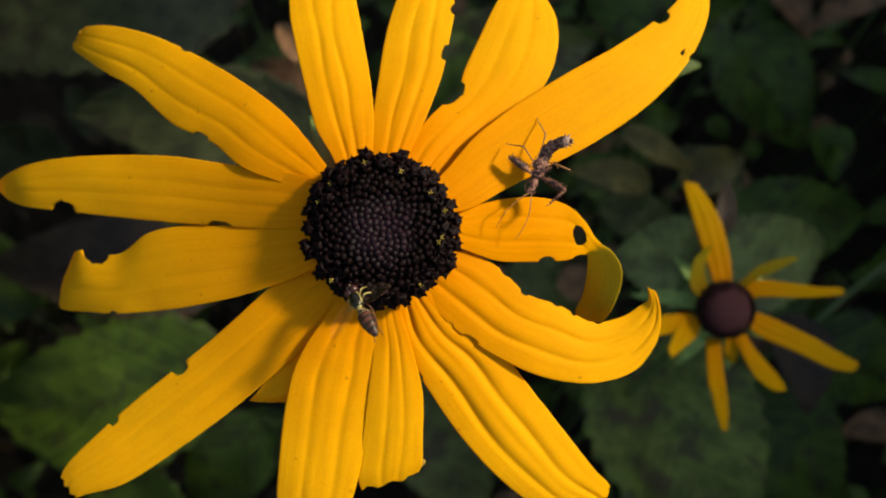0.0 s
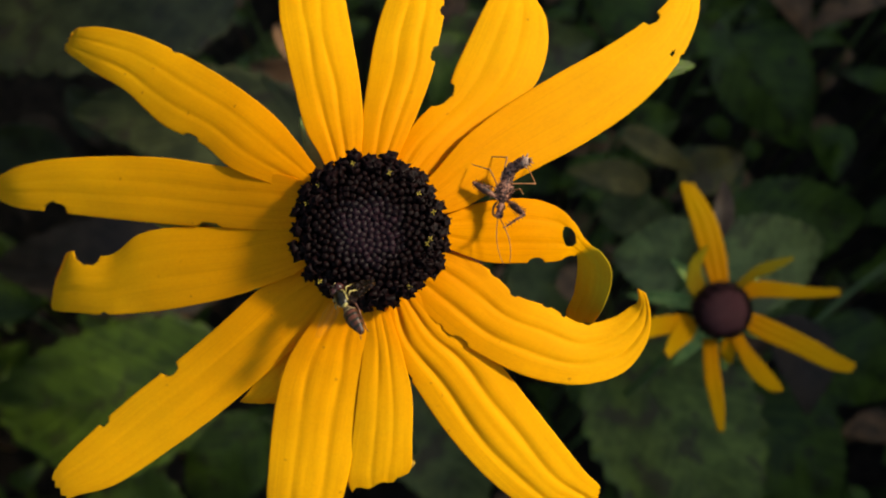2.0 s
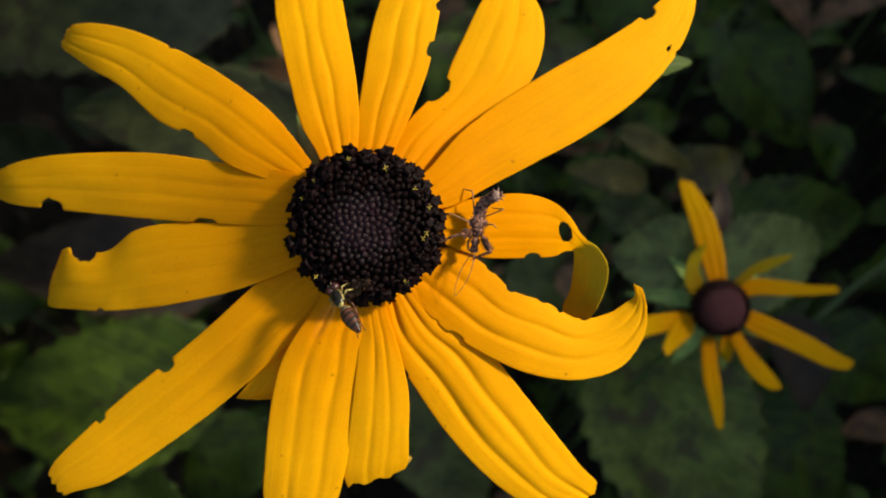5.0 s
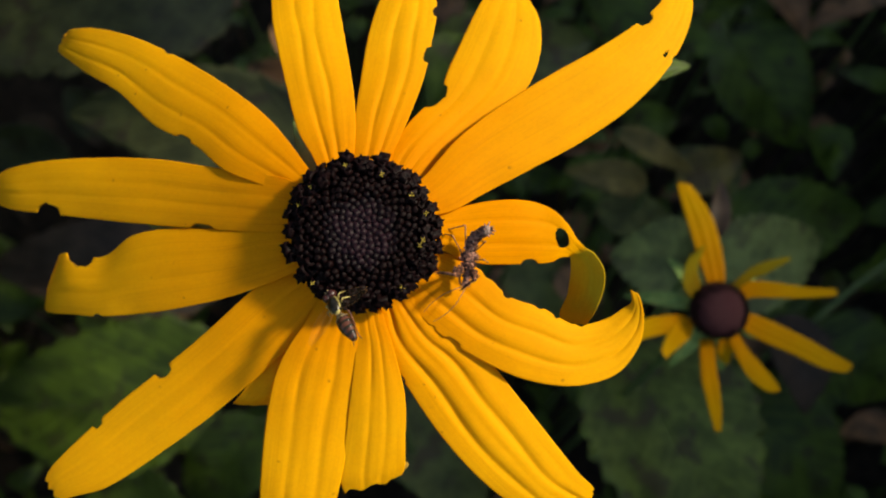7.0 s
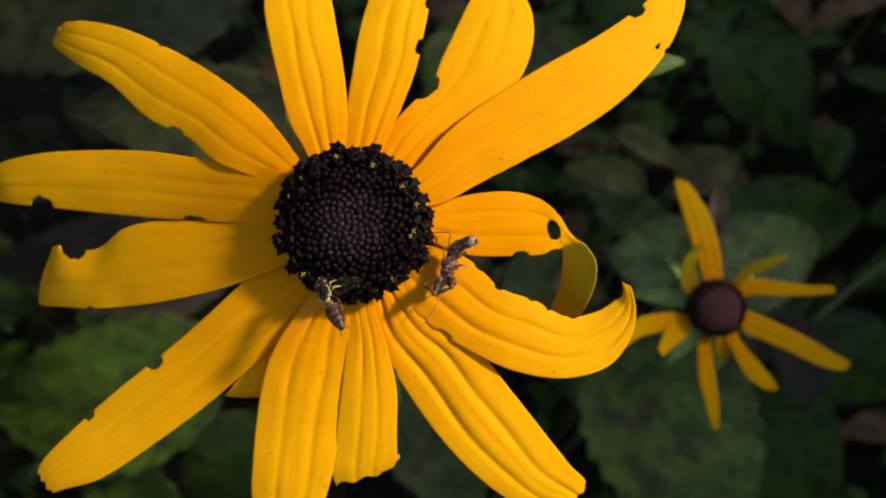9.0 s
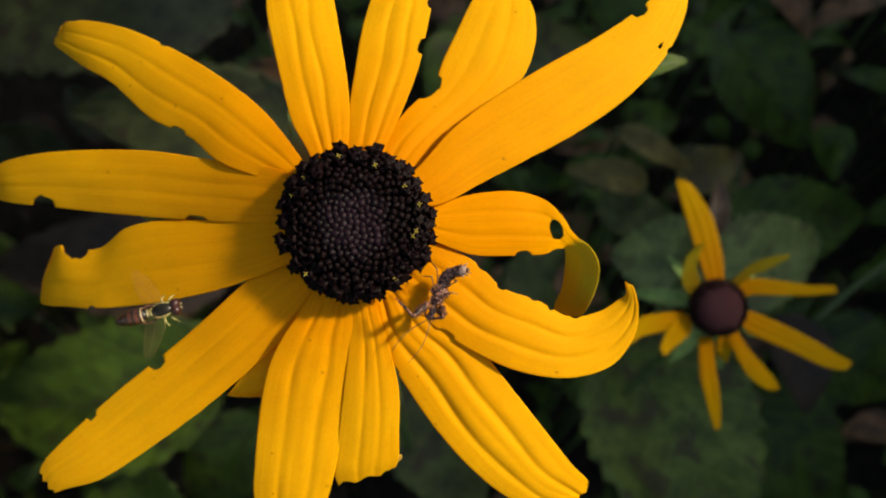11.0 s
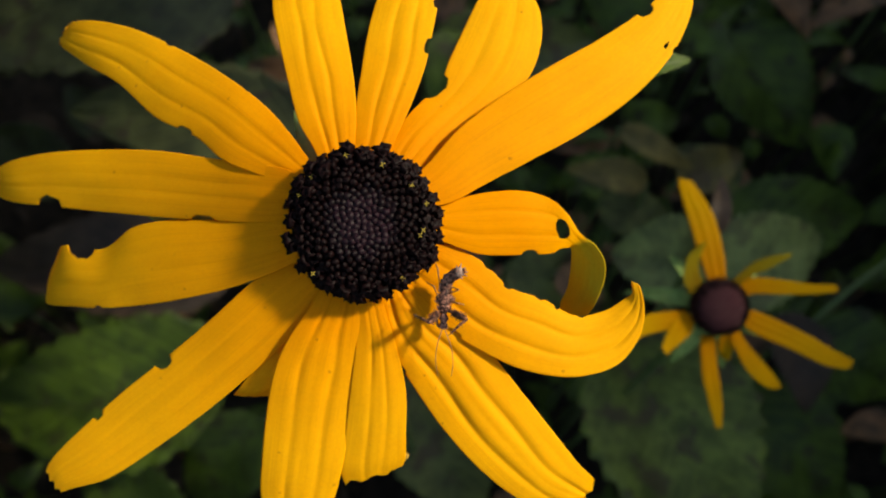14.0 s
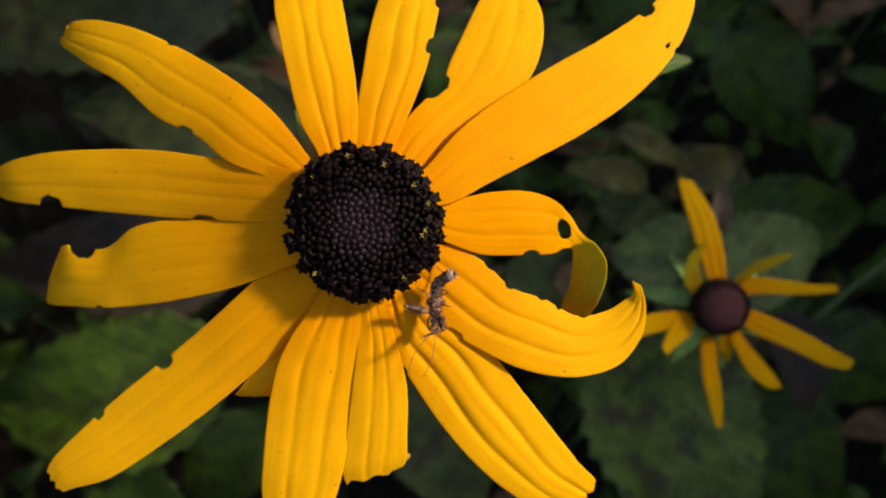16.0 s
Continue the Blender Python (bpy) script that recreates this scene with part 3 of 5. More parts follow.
ray_petal([(0.39, 5.02, -1.60, 1.43, 180, 0), (0.74, 7.77, -1.86, 2.10, -176, 0), (1.69, 11.72, -2.35, 2.80, 180, 0), (2.73, 16.05, -2.97, 3.32, -177, 0), (3.43, 20.13, -3.72, 3.38, 179, 0), (4.18, 23.83, -4.56, 3.12, 177, 0), (4.45, 26.53, -5.49, 1.96, 176, 0), (4.59, 28.07, -6.50, 0.73, 175, 0)],
          [(-1, 3.52, 0.60, 0.80), (-1, 4.82, 0.40, 0.50)], 0.15)
ray_petal([(-2.88, 5.14, -1.40, 1.29, -174, 0), (-3.25, 7.54, -1.68, 2.09, -178, 0), (-4.00, 10.83, -2.18, 3.02, -169, 0), (-4.84, 15.00, -2.83, 3.41, -175, 0), (-5.77, 19.27, -3.60, 3.56, -175, 0), (-6.52, 22.92, -4.48, 3.62, -178, 0), (-6.94, 26.67, -5.45, 3.15, 180, 0), (-6.96, 29.17, -6.50, 1.22, 180, 0)],
          [], 0.16)

part("rolled_corner", tube(bmesh.new(), bend([(2.91, -25.01, -5.70), (3.39, -24.89, -5.58), (3.81, -24.77, -5.46), (4.18, -24.65, -5.34)], 10), [0.12, 0.30, 0.42, 0.50, 0.52, 0.48, 0.42, 0.32, 0.2, 0.06], 8), PETAL_DRY, flower, "dry brown rolled petal corner")


def scale_mesh(name, mat, kind, seed=0):
    """A bud, or an opened floret with a lobed mouth, one millimetre wide, standing on z."""
    bm = bmesh.new()
    if kind == "bud":
        prof = [(0.56, -0.5), (0.61, 0.0), (0.54, 0.14), (0.32, 0.27), (0.07, 0.36)]
        lobes = 0
    elif kind == "knob":
        prof = [(0.28, -0.6), (0.34, 0.1), (0.46, 0.40), (0.42, 0.62), (0.24, 0.74), (0.06, 0.76)]
        lobes = 0
    else:
        prof = [(0.36, -0.9), (0.40, 0.0), (0.46, 0.4), (0.56, 0.62), (0.44, 0.82), (0.20, 0.70), (0.05, 0.66)]
        lobes = 5
    sides = 10 if lobes else 7
    rings = []
    for k, (r, z) in enumerate(prof):
        ring = []
        for s in range(sides):
            a = 2 * math.pi * s / sides
            rr = r * (1 + (0.30 * math.cos(lobes * a) + 0.14 * math.cos(2 * a + 1) if lobes and 1 < k < 5 else 0.05 * math.cos(3 * a)))
            p = Vector((rr * math.cos(a), rr * math.sin(a), z))
            ring.append(bm.verts.new((p + 0.16 * noise.noise_vector(p * 2.6 + Vector((seed * 5.3, seed, 0)))) * MM))
        rings.append(ring)
    for r0, r1 in zip(rings, rings[1:]):
        for s in range(sides):
            bm.faces.new((r0[s], r0[(s + 1) % sides], r1[(s + 1) % sides], r1[s]))
    bm.faces.new(rings[-1])
    me = bpy.data.meshes.new(name)
    for fc in bm.faces:
        fc.smooth = True
    bm.to_mesh(me)
    bm.free()
    me.materials.append(mat)
    return me


def dome_at(r, rim, high):
    """Height and slope of the cone at the distance r from its axis."""
    q = min(r / rim, 0.999)
    return high * (1 - q ** 3.0), -high * 3.0 * q ** 2.0 / rim


HIGH = 2.15


def cone(parent, rim, high):
    bm = bmesh.new()
    rings = []
    for k in range(14):
        r = 0.25 + (rim - 0.55) * k / 13
        z = dome_at(r, rim, high)[0] - 0.35
        rings.append([bm.verts.new((r * math.cos(a) * MM, r * math.sin(a) * MM, z * MM)) for a in (2 * math.pi * s / 40 for s in range(40))])
    rings.append([bm.verts.new(((rim - 1.2) * math.cos(a) * MM, (rim - 1.2) * math.sin(a) * MM, -3.0 * MM)) for a in (2 * math.pi * s / 40 for s in range(40))])
    for r0, r1 in zip(rings, rings[1:]):
        for s in range(40):
            bm.faces.new((r0[s], r0[(s + 1) % 40], r1[(s + 1) % 40], r1[s]))
    bm.faces.new(rings[0])
    return part("cone", bm, FLORET, parent, "dark domed cone packed with florets")


disc = cone(flower, 7.5, HIGH)
disc.location.y = -0.35 * MM
SHAPES = {kind: [scale_mesh(kind, FLORET, kind, k) for k in range(5)] for kind in ("knob", "floret")}
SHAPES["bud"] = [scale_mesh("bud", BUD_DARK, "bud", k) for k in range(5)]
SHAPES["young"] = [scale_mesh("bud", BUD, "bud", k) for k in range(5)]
rnd = random.Random(5)
GOLD = math.pi * (3 - math.sqrt(5))
INNER = 285
seats = []
for k in range(INNER):
    r = 6.0 * ((k + 0.5) / INNER) ** 0.52
    a = k * GOLD + 0.4
    loose = min(1.0, max(0.0, r - 3.4))
    seats.append((r + rnd.uniform(-0.12, 0.12) * loose, a + rnd.uniform(-0.1, 0.1) * loose / max(r, 1), "bud" if r < 3.7 + rnd.uniform(-0.5, 0.5) else "knob"))
for ring, n in ((5.75, 32), (6.3, 34), (6.85, 32)):
    for k in range(n):
        seats.append((ring + rnd.uniform(-0.16, 0.22), 2 * math.pi * (k + rnd.uniform(-0.28, 0.28)) / n + ring, "floret"))
SIZES = {"bud": 0.74, "knob": 0.76, "floret": 1.1}
TALLS = {"bud": 1.25, "knob": 1.15, "floret": 1.25}
SINKS = {"bud": 0.12, "knob": 0.22, "floret": 0.5}
for r, a, kind in seats:
    z, slope = dome_at(r, 7.5, HIGH)
    nrm = Vector((-slope * math.cos(a), -slope * math.sin(a), 1)).normalized()
    if kind == "floret":
        nrm = (nrm + Vector((math.cos(a), math.sin(a), 0.6)) * (0.3 + 0.25 * (r - 6.0)) + Vector((rnd.uniform(-0.25, 0.25), rnd.uniform(-0.25, 0.25), 0))).normalized()
    size = SIZES[kind] * rnd.uniform(0.84, 1.16)
    turn = nrm.to_track_quat("Z", "Y").to_matrix().to_4x4() @ Matrix.Rotation(rnd.uniform(0, 6.28), 4, "Z")
    at = Matrix.Translation(Vector((r * math.cos(a), r * math.sin(a), z - SINKS[kind])) * MM) @ turn @ Matrix.Diagonal((size * rnd.uniform(0.9, 1.15), size, size * TALLS[kind] * rnd.uniform(0.85, 1.2), 1))
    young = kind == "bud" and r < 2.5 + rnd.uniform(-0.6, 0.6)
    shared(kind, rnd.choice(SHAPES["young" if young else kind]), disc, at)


def pollen_tuft(a, r):
    """A forked stigma, dusted with pollen, that curls out of an opened floret."""
    bm = bmesh.new()
    g = random.Random(int(a * 100))
    foot = Vector((r * math.cos(a), r * math.sin(a), dome_at(r, 7.5, HIGH)[0] + 0.35))
    top = foot + Vector((g.uniform(-0.12, 0.12), g.uniform(-0.12, 0.12), 0.5))
    tube(bm, [foot, top], [0.06, 0.05], 5)
    w0 = g.uniform(0, 6.28)
    for k in range(4):
        w = w0 + k * 1.57 + g.uniform(-0.4, 0.4)
        d = Vector((math.cos(w), math.sin(w), 0))
        tube(bm, [top, top + d * 0.16 + Vector((0, 0, 0.10)), top + d * 0.30 + Vector((0, 0, 0.04))], [0.055, 0.065, 0.035], 5)
    part("stigma", bm, POLLEN, disc, "pale yellow pollen-covered stigma")


for a, r in ((1.81, 6.9), (1.25, 6.0), (2.23, 6.4), (2.4, 6.8), (2.71, 6.7), (0.64, 6.0), (-0.23, 5.7), (-0.12, 6.0), (-0.95, 6.6), (-2.34, 6.9), (0.3, 6.5)):
    pollen_tuft(a, r)


def flower_stem(parent, points, r0):
    part("stem", tube(bmesh.new(), bend(points, 18), [r0 * (1 + 0.02 * k) for k in range(18)], 10), STEM, parent, "hairy green stem")


def sepals(parent, angles, ln, wd, rim, seed, z0):
    g = random.Random(seed)
    for k, (a, far) in enumerate(angles):
        a = radians(a)
        d = Vector((math.cos(a), math.sin(a), 0))
        ln1 = ln * far * g.uniform(0.9, 1.1)
        grid, uvs = blade_grid(d * rim * 0.5 + Vector((0, 0, z0)), d * (rim * 0.5 + ln1) + Vector((0, 0, z0 - ln1 * 0.25)), wd, (0, 0, 1), seed + k, rows=14, cols=7, teeth=1)
        part("sepal", sheet(grid, uvs, 0.2), SEPAL, parent, "narrow green sepal")


sepals(flower, ((124, 0.8), (177, 1.4), (204, 0.75), (252, 0.8), (300, 0.9), (35, 0.9), (60, 0.8), (97, 0.6)), 17.0, 4.2, 6.5, 21, -5.2)
flower_stem(flower, [Vector((0, 0, -2.5)), Vector((0, 0, -12)) + Vector(DOWN) * 10, Vector((-4, 3, -25)) + Vector(DOWN) * 60,
                     Vector((-6, 0, -30)) + Vector(DOWN) * 200, Vector((0, 0, -30)) + Vector(DOWN) * 480], 1.3)

grid, uvs = blade_grid((35.5, 24.0, -40), (45.4, 26.0, -40), 3.3, (0, 0, 1), 77, arch=0.02, teeth=5)
stem_leaf = part("stem_leaf", sheet(grid, uvs, 0.3), LEAVES["dark"], flower, "narrow dark green leaf on the stem")
part("stalk", tube(bmesh.new(), bend([(-1, 1, -34), (14, 10.5, -37), (26, 19.0, -40), (36, 24.1, -40.2)], 14), [0.6] * 14, 6), STEM, stem_leaf)

SMALL = FACE @ pose(68.88 * MM, -15.66 * MM, -95 * MM)
small = thing("black_eyed_susan", SMALL, "small half-grown black-eyed susan with narrow petals", "flower", "flowers")
FLOWER_NOW, PETAL_SKIN, PETAL_DETAIL = small, PETAL_SMALL, (36, 15)
ray_petal([(0.05, 5.98, -1.52, 2.16, 180, 0), (-1.07, 12.33, -1.93, 2.93, 180, 0), (-3.01, 19.99, -2.60, 3.07, 180, 0), (-5.16, 25.93, -3.42, 2.49, 168, 0), (-6.36, 29.10, -4.31, 1.38, 169, 0)], [], 0.32, fray=0.8)
# this petal and the next carry their shade in the olive colour
ray_petal([(-4.62, 3.73, 0.11, 2.0, -125, 0), (-6.35, 7.33, 0.83, 2.45, -132, 0), (-5.75, 11.93, 2.17, 2.2, -148, 0), (-4.90, 14.03, 3.82, 0.9, -152, 0)], [], 0.3, skin=PETAL_SHADE_OLIVE)
ray_petal([(4.59, 4.75, -0.63, 1.70, 158, 0), (6.36, 7.17, -0.33, 1.58, 175, 0), (9.88, 9.33, 0.31, 1.47, 130, 0), (13.94, 11.03, 1.05, 0.76, 114, 0), (15.55, 11.60, 1.22, 0.40, 108, 0)], [], 0.3, skin=PETAL_SHADE_OLIVE)
ray_petal([(5.17, 3.18, -0.51, 1.61, 101, 0), (7.87, 4.65, -0.15, 1.89, 90, 0), (14.62, 4.33, 0.94, 1.66, 101, 0), (20.48, 4.00, 1.77, 1.16, 106, 0), (25.58, 4.22, 2.36, 0.82, 99, 0)], [], 0.32, fray=0.8)
ray_petal([(6.05, -1.98, -0.32, 1.58, 67, 0), (8.62, -3.67, -0.15, 2.42, 62, 0), (16.78, -7.43, 1.00, 2.36, 58, 0), (23.89, -11.20, 1.79, 2.04, 52, 0), (28.78, -12.85, 1.97, 1.12, 56, 0)], [], 0.32, fray=0.8)
ray_petal([(3.72, -6.01, -0.82, 1.41, 27, 0), (5.55, -9.22, -1.13, 1.59, 23, 0), (9.07, -14.03, -1.52, 2.13, 27, 0), (12.54, -17.33, -2.19, 1.59, 37, 0), (14.71, -18.95, -3.36, 0.67, 17, 0)], [], 0.32, fray=0.8)
ray_petal([(2.37, -6.36, -1.11, 1.74, 10, 0), (2.46, -9.72, -2.52, 1.69, 11, 0), (3.16, -12.60, -4.72, 0.84, -23, 0)], [], 0.32, fray=0.8)
ray_petal([(-2.02, -6.74, -1.60, 1.59, 0, 0), (-1.40, -13.80, -2.09, 1.89, 20, 0), (-0.10, -20.33, -2.87, 1.90, -20, 0), (0.97, -25.03, -3.86, 1.22, 0, 0), (1.77, -28.58, -5.00, 0.59, 6, 0)], [], 0.32, fray=0.8)
ray_petal([(-5.94, -2.45, 0.06, 1.07, -62, 0), (-8.01, -4.32, 0.24, 2.46, -40, 0), (-11.55, -8.68, 0.52, 1.33, -45, 0), (-12.39, -10.06, 1.02, 0.73, -59, 0)], [], 0.32, fray=0.8)
ray_petal([(-7.31, -2.45, 0.01, 1.57, -90, 0), (-11.74, -3.20, 0.09, 2.08, -90, 0), (-16.83, -4.31, 0.31, 2.20, -90, 0), (-20.82, -7.10, 0.67, 1.89, -86, 0)], [], 0.32, fray=0.8)
bm = bmesh.new()
blob(bm, (0, 0, -0.5), (6.2, 6.2, 4.6), rough=0.03, segs=32, rings=20)
head = part("cone", bm, CONE_SMALL, small, "maroon domed cone")
SMALL_BUDS = [scale_mesh("floret", CONE_SMALL, "bud", 1), scale_mesh("floret", FLORET, "knob", 2)]
for k in range(290):
    r = 6.3 * ((k + 0.5) / 290) ** 0.52
    a = k * GOLD
    q = min(r / 6.35, 0.995)
    z = 4.6 * math.sqrt(1 - q * q) - 0.5
    nrm = Vector((math.cos(a) * q, math.sin(a) * q, math.sqrt(1 - q * q) + 0.15)).normalized()
    at = Matrix.Translation(Vector((r * math.cos(a), r * math.sin(a), z)) * MM) @ nrm.to_track_quat("Z", "Y").to_matrix().to_4x4() @ Matrix.Diagonal((0.75, 0.75, 0.75, 1))
    shared("floret", SMALL_BUDS[r + rnd.uniform(-0.5, 0.5) > 4.9], head, at)
sepals(small, ((172, 1.3), (82, 1), (35, 1), (238, 1.1), (283, 0.9), (330, 0.9), (128, 1)), 13.0, 3.2, 5.5, 40, -3.0)
flower_stem(small, [Vector((0, 0, -3)), Vector((0, 0, -10)) + Vector(DOWN) * 10, Vector((6, 0, -16)) + Vector(DOWN) * 60,
                    Vector((8, 0, -18)) + Vector(DOWN) * 180, Vector((8, 0, -18)) + Vector(DOWN) * 400], 1.1)


# ---- insects ----
def insect_part(name, build, mat, parent, label=""):
    bm = bmesh.new()
    build(bm)
    return part(name, bm, mat, parent, label)


def hull(bm, rings, sides=14, n=24, rough=0.0, seed=0):
    """A closed body through rings of centre x, y, z, half width and half height, smooth from ring to ring."""
    R = [np.array(r, float) for r in rings]
    loops = []
    for u in np.linspace(0, len(R) - 1, n):
        r = glide(R, u)
        ahead = Vector(glide(R, min(u + 0.05, len(R) - 1))[:3] - glide(R, max(u - 0.05, 0))[:3]).normalized()
        side = ahead.cross(Vector((0, 0, 1)))
        side = side.normalized() if side.length > 0.05 else Vector((1, 0, 0))
        up = side.cross(ahead)
        loop = []
        for k in range(sides):
            a = 2 * math.pi * k / sides
            p = Vector(r[:3]) + side * (math.cos(a) * max(0.02, r[3])) + up * (math.sin(a) * max(0.02, r[4]))
            d = rough * (noise.noise(p * 2.2 + Vector((seed, 0, 0))) + 0.5 * noise.noise(p * 5.0 + Vector((0, seed, 0))))
            loop.append(bm.verts.new((p + (p - Vector(r[:3])).normalized() * d) * MM))
        loops.append(loop)
    for a, b in zip(loops, loops[1:]):
        for k in range(sides):
            bm.faces.new((a[k], a[(k + 1) % sides], b[(k + 1) % sides], b[k]))
    bm.faces.new(loops[0][::-1])
    bm.faces.new(loops[-1])
    return bm


def spine(bm, p, d, ln, r=0.07):
    p, d = Vector(p), Vector(d).normalized()
    tube(bm, [p - d * 0.06, p + d * ln * 0.45, p + d * ln], [r, r * 0.6, 0.008], 5)


# a spiny assassin bug nymph: y ahead, x to its right, z up, in millimetres; its origin lies between the fore legs
bug = thing("assassin_bug", FACE, "small spiny grey-brown assassin bug nymph with raised pale tail", "insect", "insects")


def bug_thorax(bm):
    hull(bm, [(0, 0.32, 0, 0.24, 0.22), (0, 0.05, 0.02, 0.52, 0.38), (0, -0.35, 0.04, 0.62, 0.44), (0, -0.62, 0.02, 0.54, 0.40),
              (0, -0.98, 0.08, 0.86, 0.48), (0, -1.32, 0.08, 0.82, 0.46), (0, -1.72, 0.04, 0.54, 0.38)], n=30, rough=0.18, seed=2)
    g = random.Random(8)
    for s in (-1, 1):
        for y, x in ((0.12, 0.48), (-0.2, 0.58), (-0.42, 0.58), (-0.68, 0.6), (-0.85, 0.76), (-1.02, 0.84), (-1.22, 0.84), (-1.42, 0.72), (-1.6, 0.56)):
            spine(bm, (s * x, y, 0.1), (s, g.uniform(-0.5, 0.3), 0.4), g.uniform(0.2, 0.36), 0.10)
        for y in (0.0, -0.4, -0.95, -1.3):
            spine(bm, (s * 0.24, y, 0.38), (s * 0.3, 0.1, 1), g.uniform(0.12, 0.22), 0.08)


ABDOMEN = [(0, -1.55, 0.05, 0.46, 0.36), (0, -1.95, 0.10, 0.56, 0.40), (-0.02, -2.45, 0.22, 0.62, 0.42), (-0.16, -2.95, 0.50, 0.58, 0.42),
           (-0.52, -3.42, 0.95, 0.56, 0.40), (-1.02, -3.78, 1.42, 0.54, 0.38), (-1.38, -4.02, 1.74, 0.40, 0.30)]


def bug_abdomen(bm):
    hull(bm, ABDOMEN, n=30, rough=0.16, seed=6)
    g = random.Random(12)
    for x, y, z, w, _ in ABDOMEN[1:]:
        for s in (-1, 1):
            for k in range(2):
                spine(bm, (x + s * w * 0.85, y + g.uniform(-0.2, 0.2), z + 0.15), (s, g.uniform(-0.5, 0.1), 0.5), g.uniform(0.2, 0.36), 0.11)
    for x, y, z, w, hgt in ABDOMEN[1:5]:
        spine(bm, (x + g.uniform(-0.2, 0.2), y, z + hgt * 0.9), (0, -0.3, 1), 0.18, 0.09)


def bug_tail(bm):
    hull(bm, [(-1.12, -3.84, 1.54, 0.50, 0.36), (-1.40, -4.02, 1.78, 0.50, 0.28), (-1.58, -4.10, 1.92, 0.30, 0.14)], n=12, rough=0.16, seed=9)
    g = random.Random(3)
    for x, y, dx, dy in ((-1.75, -3.85, -1, 0.5), (-1.85, -4.05, -1, 0.0), (-1.7, -4.3, -1, -0.7), (-1.4, -4.42, -0.3, -1), (-1.5, -3.62, -0.8, 1), (-1.1, -4.3, 0.2, -1)):
        spine(bm, (x * 0.93, y * 0.985, 1.8), (dx, dy, g.uniform(-0.1, 0.5)), g.uniform(0.36, 0.56), 0.14)


insect_part("thorax", bug_thorax, BUG_BROWN, bug)
bug_abd = insect_part("abdomen", bug_abdomen, BUG_BROWN, bug)
insect_part("tail_tip", bug_tail, BUG_PALE, bug_abd, "pale frayed tail tip")
insect_part("stripe", lambda bm: tube(bm, bend([(-0.05, -0.55, 0.43), (-0.22, -0.95, 0.52), (-0.12, -1.5, 0.46), (-0.2, -2.0, 0.52), (-0.10, -2.5, 0.66), (-0.25, -3.0, 0.94), (-0.6, -3.4, 1.36), (-1.0, -3.7, 1.78)], 26),
                                      [0.03 + 0.035 * (1 + math.sin(k * 1.3)) for k in range(26)], 6), BUG_PALE, bug, "pale zigzag back stripe")
for s in (-1, 1):
    insect_part("side_stripe", lambda bm: tube(bm, bend([(s * 0.50, -1.75, 0.25), (s * 0.58, -2.2, 0.36), (s * 0.54 - 0.05, -2.8, 0.62), (s * 0.50 - 0.45, -3.35, 1.10)], 14), [0.03 + 0.02 * (k % 3) for k in range(14)], 5), BUG_PALE, bug_abd, "pale edge line")


def bug_head_shape(bm):
    hull(bm, [(0, 0.20, 0, 0.20, 0.20), (0, 0.42, 0.02, 0.32, 0.30), (0, 0.72, 0.05, 0.40, 0.36), (0, 0.98, 0.02, 0.36, 0.32), (0, 1.18, 0.0, 0.32, 0.28), (0, 1.52, -0.03, 0.40, 0.30), (0, 1.78, -0.08, 0.34, 0.22), (0, 1.88, -0.1, 0.16, 0.12)], n=28, rough=0.07, seed=11)
    for s in (-1, 1):
        for y, x in ((0.55, 0.3), (0.85, 0.34), (1.3, 0.30), (1.55, 0.34), (1.75, 0.3)):
            spine(bm, (s * x, y, 0.12), (s, 0.3, 0.7), 0.2, 0.07)


bug_head = insect_part("head", bug_head_shape, BUG_BROWN, bug)
for s in (-1, 1):
    insect_part("eye", lambda bm: blob(bm, (s * 0.36, 0.80, 0.10), (0.14, 0.16, 0.15), segs=10, rings=8), FLY_EYE, bug_head, "small dark eye")
insect_part("beak", lambda bm: tube(bm, bend([(0.12, 1.80, -0.2), (0.52, 1.62, -0.35), (0.68, 1.05, -0.42), (0.58, 0.55, -0.40), (0.36, 0.25, -0.35)], 14), [0.09 + 0.03 * math.sin(k * 0.24) for k in range(14)], 7), BUG_LEG, bug_head, "curved tan beak")


